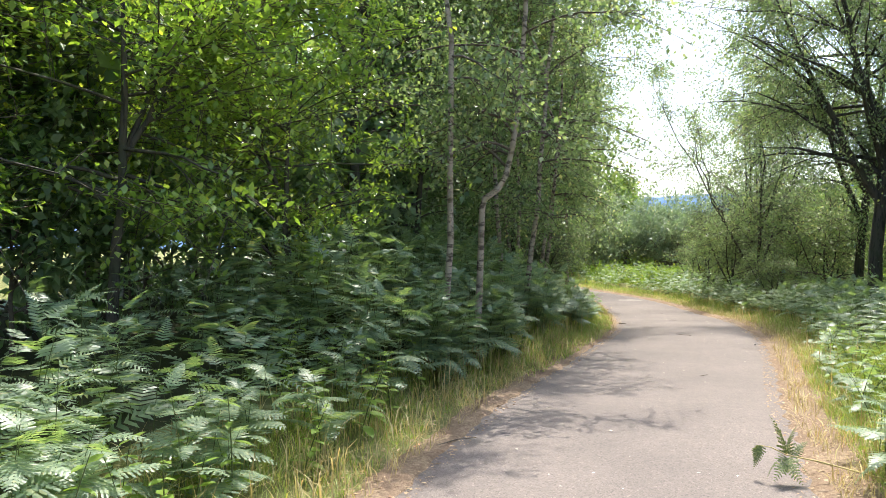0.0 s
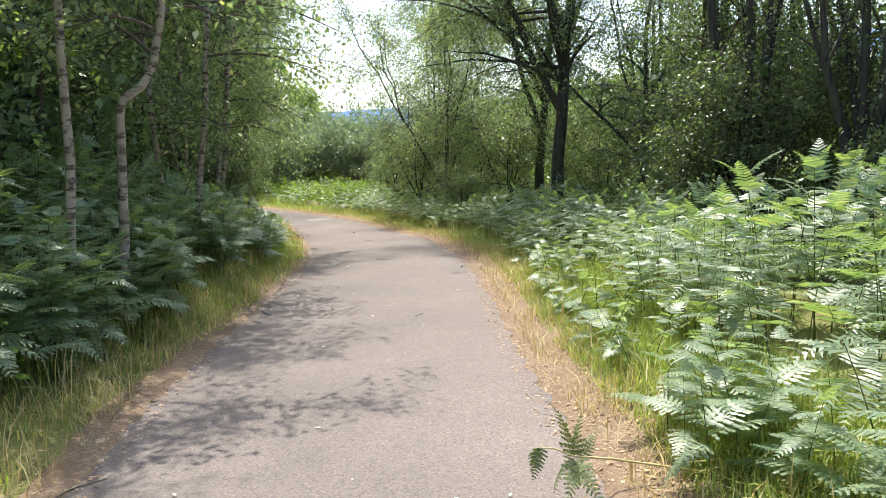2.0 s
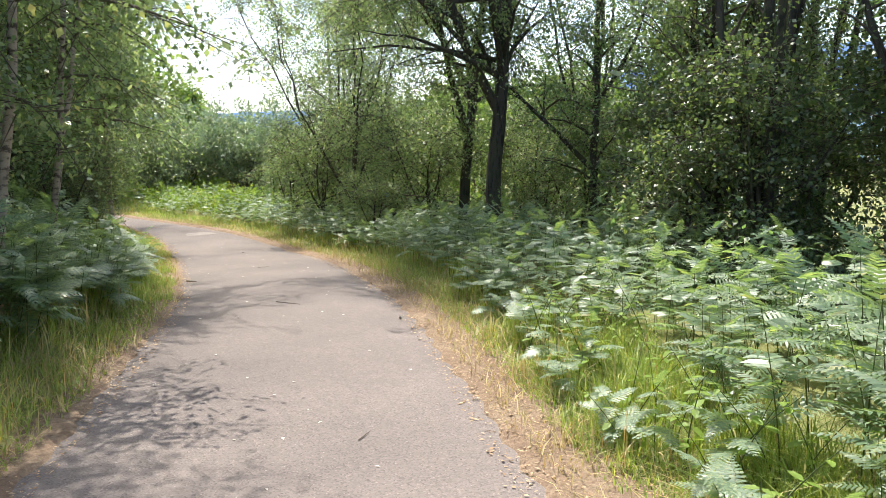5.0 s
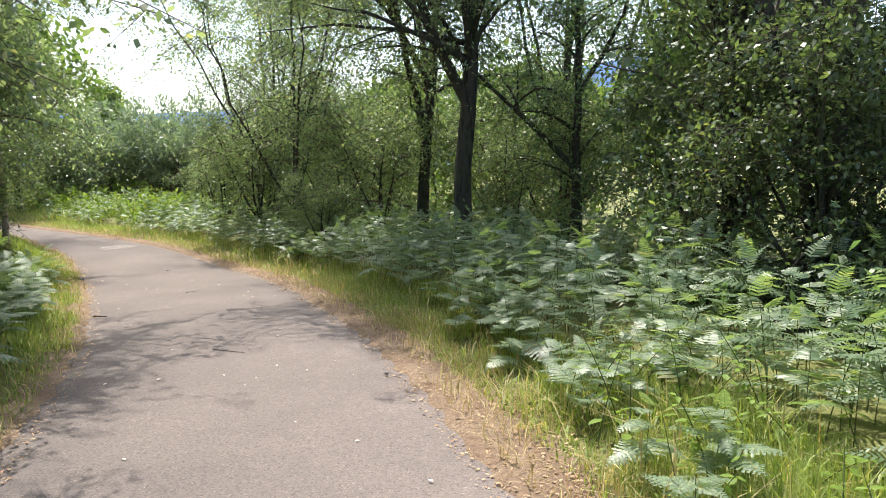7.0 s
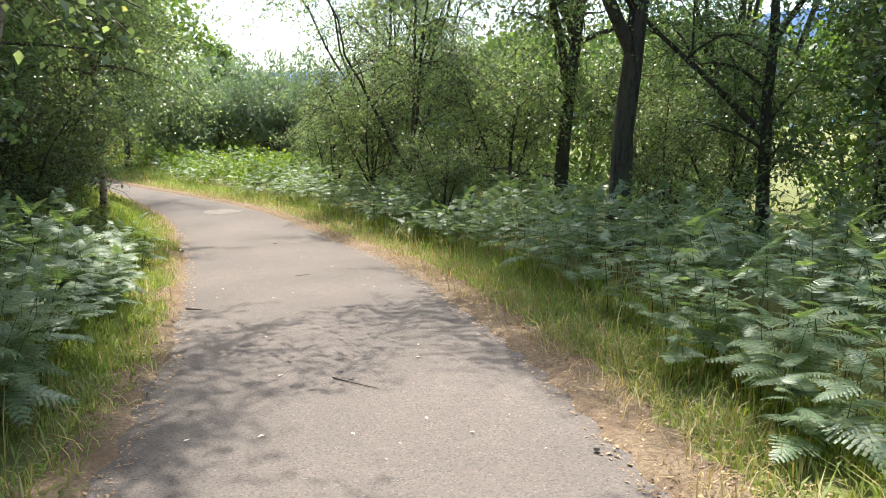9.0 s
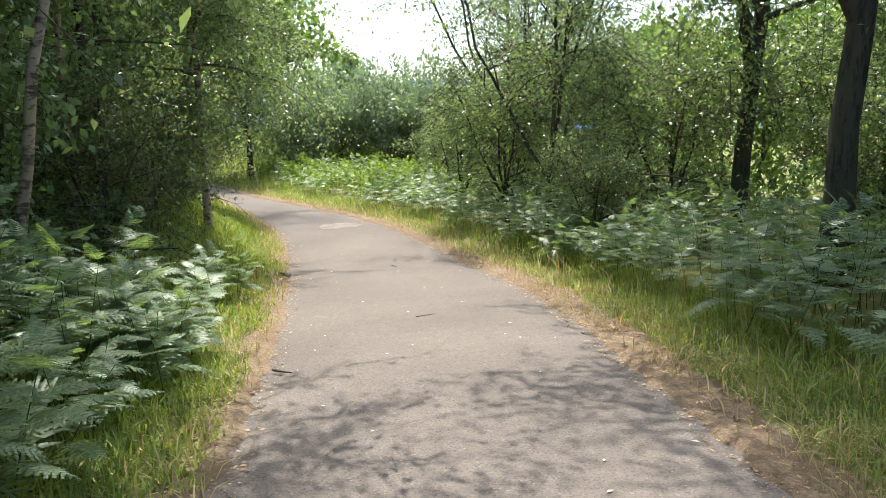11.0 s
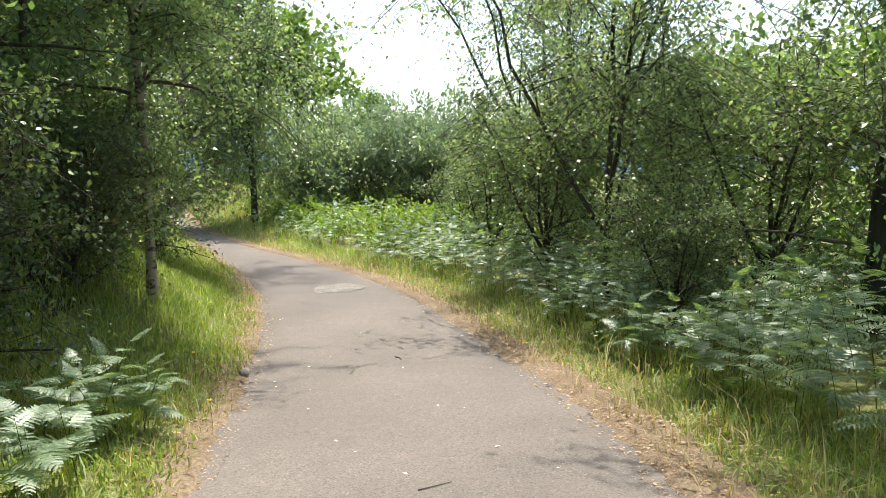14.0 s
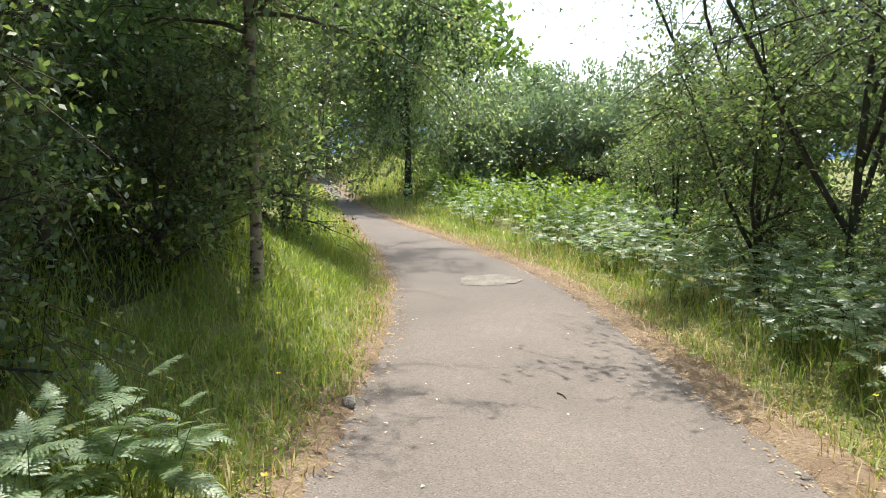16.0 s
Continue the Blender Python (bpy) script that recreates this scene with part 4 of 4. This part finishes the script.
plant_shoots(shoot_thing("nettle", "upright nettle with toothed green leaves among the ferns", "nettles on the bank", 81, 0.17, 6), 62, 2.2, 7.5, -1, 0.6, 2.6, 0.35, 0.75, 811)
plant_shoots(shoot_thing("bramble_shoot", "pale green bramble shoot in the sunlit grass", "bramble shoots", 82, 0.16, 4), 84, 5.2, 11.0, 1, 0.65, 1.8, 0.3, 0.62, 821)
undergrowth("shade_shrubs", "low leafy shoots on the shaded floor of the wood", 480, 8.5, 30.0, -1, 2.0, 5.8, 0.5, 2.2, 0.085, WOOD_LEAF, 83, 44)
undergrowth("bramble_bank", "bright bramble and shoots on the bank by the bend", 420, 29.0, 42.0, 1, 1.6, 6.5, 0.4, 1.0, 0.11, BRAMBLE_LEAF, 84, 30)
undergrowth("thicket_shoots", "leafy shoots under the thicket", 360, 8.0, 30.0, 1, 2.6, 7.5, 0.5, 1.5, 0.085, WOOD_LEAF, 85, 36)


# ---- small things on and beside the path ----
def stick(points, r, label="thin dry twig lying on the asphalt"):
    p = np.asarray(points, float)
    q = np.linspace(0, 1, 8)
    m = np.linspace(0, 1, len(p))
    ln = np.stack([np.interp(q, m, p[:, c]) for c in range(2)], 1)
    z = smoothed(LEVEL_Y, LEVEL_Z, ln[:, 1]) + 0.022 + r
    v, f = tube(np.column_stack([ln, z]), r * (1 - 0.5 * q), 5)
    tagged(mesh_object("fallen_twig", v, f, TWIG_BARK, smooth=True), label, "twig", "twigs on the path")


stick([(4.14, 13.85), (4.2, 13.7), (4.3, 13.5)], 0.005)
stick([(5.95, 21.36), (5.98, 21.31), (5.98, 21.23)], 0.007)
stick([(3.74, 16.57), (3.79, 16.5), (3.85, 16.44)], 0.011)
stick([(-0.05, 5.85), (0.1, 6.05), (0.26, 6.11)], 0.006, "grey curved twig at the path's edge")
stick([(3.0, 9.1), (3.12, 9.2)], 0.004)
stick([(5.2, 17.9), (5.4, 17.95)], 0.004)


def fallen_leaf(x, y, size, turn):
    v = np.array([(-0.5, 0, 0), (-0.1, 0.28, 0.1), (0.5, 0, 0.04), (-0.1, -0.26, 0.12), (0.1, 0.0, 0.0)]) * size
    ob = mesh_object("fallen_leaf", v, [(0, 4, 1), (1, 4, 2), (2, 4, 3), (3, 4, 0)], PETAL_PALE)
    ob.matrix_world = pose(x, y, float(smoothed(LEVEL_Y, LEVEL_Z, y)) + 0.022, 0, 0, turn)
    tagged(ob, "small pale dry leaf lying on the asphalt", "fallen leaf", "fallen leaves on the path")


PETAL_PALE = leaf_material("pale_dry_leaf", (0.45, 0.38, 0.26), (0.6, 0.55, 0.45), (0.75, 0.7, 0.6), 0.1, 0.6, (1, 0.95, 0.8))
fl = np.random.default_rng(91)
for _ in range(85):
    y = fl.uniform(4.5, 25)
    u = fl.uniform(0.04, 0.96)
    fallen_leaf(float(left_edge(y) * (1 - u) + right_edge(y) * u), y, fl.uniform(0.018, 0.045), fl.uniform(0, 360))


def pebble(x, y, r, seed, label):
    bm = bmesh.new()
    bmesh.ops.create_icosphere(bm, subdivisions=2, radius=1)
    g = np.random.default_rng(seed)
    k = g.uniform(0.7, 1.3, 3) * np.array([1, 0.8, 0.55]) * r
    for v in bm.verts:
        v.co = Vector((v.co.x * k[0], v.co.y * k[1], v.co.z * k[2])) * (1 + 0.25 * noise.noise(v.co * 1.7 + Vector((seed, 0, 0))))
    me = bpy.data.meshes.new("stone")
    bm.to_mesh(me)
    bm.free()
    me.materials.append(STONE)
    ob = new("stone", me)
    ob.matrix_world = pose(x, y, float(smoothed(LEVEL_Y, LEVEL_Z, y)) + 0.02 + k[2] * 0.5, 0, 0, seed * 40)
    tagged(ob, label, "stone")


pebble(4.52, 21.2, 0.07, 2, "pale stone at the edge of the grass")
pebble(4.86, 12.13, 0.025, 3, "small brown stone in the leaf litter")


# broken fern stalk hanging over the path's edge
def broken_fern():
    root = thing("broken_fern", 2.2, 5.0, 0.0, "snapped fern stalk with wilted fronds drooping onto the asphalt", "fern")
    stalk = np.array([(0.62, -0.16, 0.05), (0.4, -0.1, 0.1), (0.18, -0.04, 0.15), (0.0, 0.0, 0.18), (-0.08, 0.03, 0.22), (-0.15, 0.05, 0.23)])
    mesh_object("stalk", *tube(stalk, [0.006, 0.006, 0.006, 0.005, 0.004, 0.002], 5), DRY_STEM, root, "straw-coloured snapped stalk", True)
    for k, (x, y, z, ln, tilt, az) in enumerate([(0.0, 0.0, 0.18, 0.3, -72, 150), (0.01, 0.01, 0.18, 0.24, -58, 40), (0.03, 0.0, 0.17, 0.2, -30, 20), (-0.14, 0.05, 0.23, 0.18, 66, 200), (-0.15, 0.05, 0.23, 0.16, 72, 120),
                                                 (0.0, 0.0, 0.17, 0.3, 20, 235), (0.01, -0.01, 0.17, 0.28, 24, 265), (0.03, 0.0, 0.16, 0.2, 30, 300), (-0.02, 0.0, 0.17, 0.22, 34, 205)]):
        ob = mesh_object("wilted_frond", *frond(500 + k, 1.0, 11, 0.24, 0.3, True, 3), WILTED_LEAF, root, "limp dark green frond")
        ob.matrix_basis = pose(x, y, z, 35 * (-1) ** k, tilt, az) @ Matrix.Diagonal((ln, ln, ln, 1))


DRY_STEM = bark_material("dry_stem", (0.5, 0.4, 0.18), (0.35, 0.25, 0.1), (0.42, 0.36, 0.15), (20, 20, 20))
broken_fern()


# yellow flowers in the verge
def buttercup(x, y, h):
    z = float(ground_z(x, y))
    root = thing("buttercup", x, y, z, "small yellow flower standing in the grass", "flower", "yellow flowers in the verge")
    mesh_object("stem", *tube([(0, 0, -0.02), (0.01, 0, h * 0.5), (0.0, 0.01, h)], [0.002, 0.0018, 0.0015], 4), STEM_GREEN, root)
    for k in range(5):
        a = k * 1.2566
        c, s = math.cos(a), math.sin(a)
        v = [(0, 0.01, h), (0.012 * c - 0.008 * s, 0.01 + 0.012 * s + 0.008 * c, h + 0.006), (0.022 * c, 0.01 + 0.022 * s, h + 0.012), (0.012 * c + 0.008 * s, 0.01 + 0.012 * s - 0.008 * c, h + 0.006)]
        mesh_object("petal", v, [(0, 1, 2, 3)], YELLOW_PETAL, root)


for x, y in ((4.1, 20.9), (3.35, 19.6), (3.7, 19.9), (7.55, 20.3), (2.6, 15.2), (2.45, 14.4), (6.3, 12.4), (5.9, 12.6), (7.9, 21.0), (3.9, 22.0), (4.2, 19.4)):
    buttercup(x, y, 0.28)

# low branch lying on the far slope
v, f = tube([(4.1, 43.0, 0.42), (4.5, 43.1, 0.5), (5.0, 43.3, 0.46), (5.4, 43.6, 0.4)], [0.05, 0.06, 0.05, 0.03], 6)
v[:, 2] += float(ground_z(4.7, 43.2)) - 0.33
tagged(mesh_object("fallen_branch", v, f, DARK_BARK, smooth=True), "dark fallen branch lying in the far grass", "branch")


# a blue bag caught on a dead branch
def caught_bag(x, y, z):
    line = np.array([(-0.4, 0.2, 0.05), (0.0, 0.0, 0.0), (0.3, -0.2, -0.05), (0.6, -0.42, -0.08), (0.9, -0.66, -0.16), (1.2, -0.9, -0.2)])
    v, f = tube(line + (x, y, z), [0.006, 0.009, 0.012, 0.015, 0.018, 0.02], 6)
    tagged(mesh_object("dead_branch", v, f, TWIG_BARK, smooth=True), "bare dead branch reaching out of the birch scrub", "branch")
    bm = bmesh.new()
    bmesh.ops.create_icosphere(bm, subdivisions=2, radius=0.055)
    for q in bm.verts:
        n = noise.noise(q.co * 22)
        q.co = Vector((q.co.x * (1 + 0.5 * n), q.co.y * (0.7 + 0.4 * n), q.co.z * (1.1 + 0.6 * n)))
    me = bpy.data.meshes.new("plastic_bag")
    bm.to_mesh(me)
    bm.free()
    me.materials.append(BLUE_PLASTIC)
    ob = new("plastic_bag", me)
    ob.matrix_world = pose(x, y, z - 0.04)
    tagged(ob, "small crumpled pale blue bag caught on a branch", "bag")


BLUE_PLASTIC = earth_material("blue_plastic", (0.1, 0.2, 0.36), (0.17, 0.3, 0.45), (0.25, 0.38, 0.5), 12.0, 60.0)
caught_bag(9.13, 20.9, 0.95)
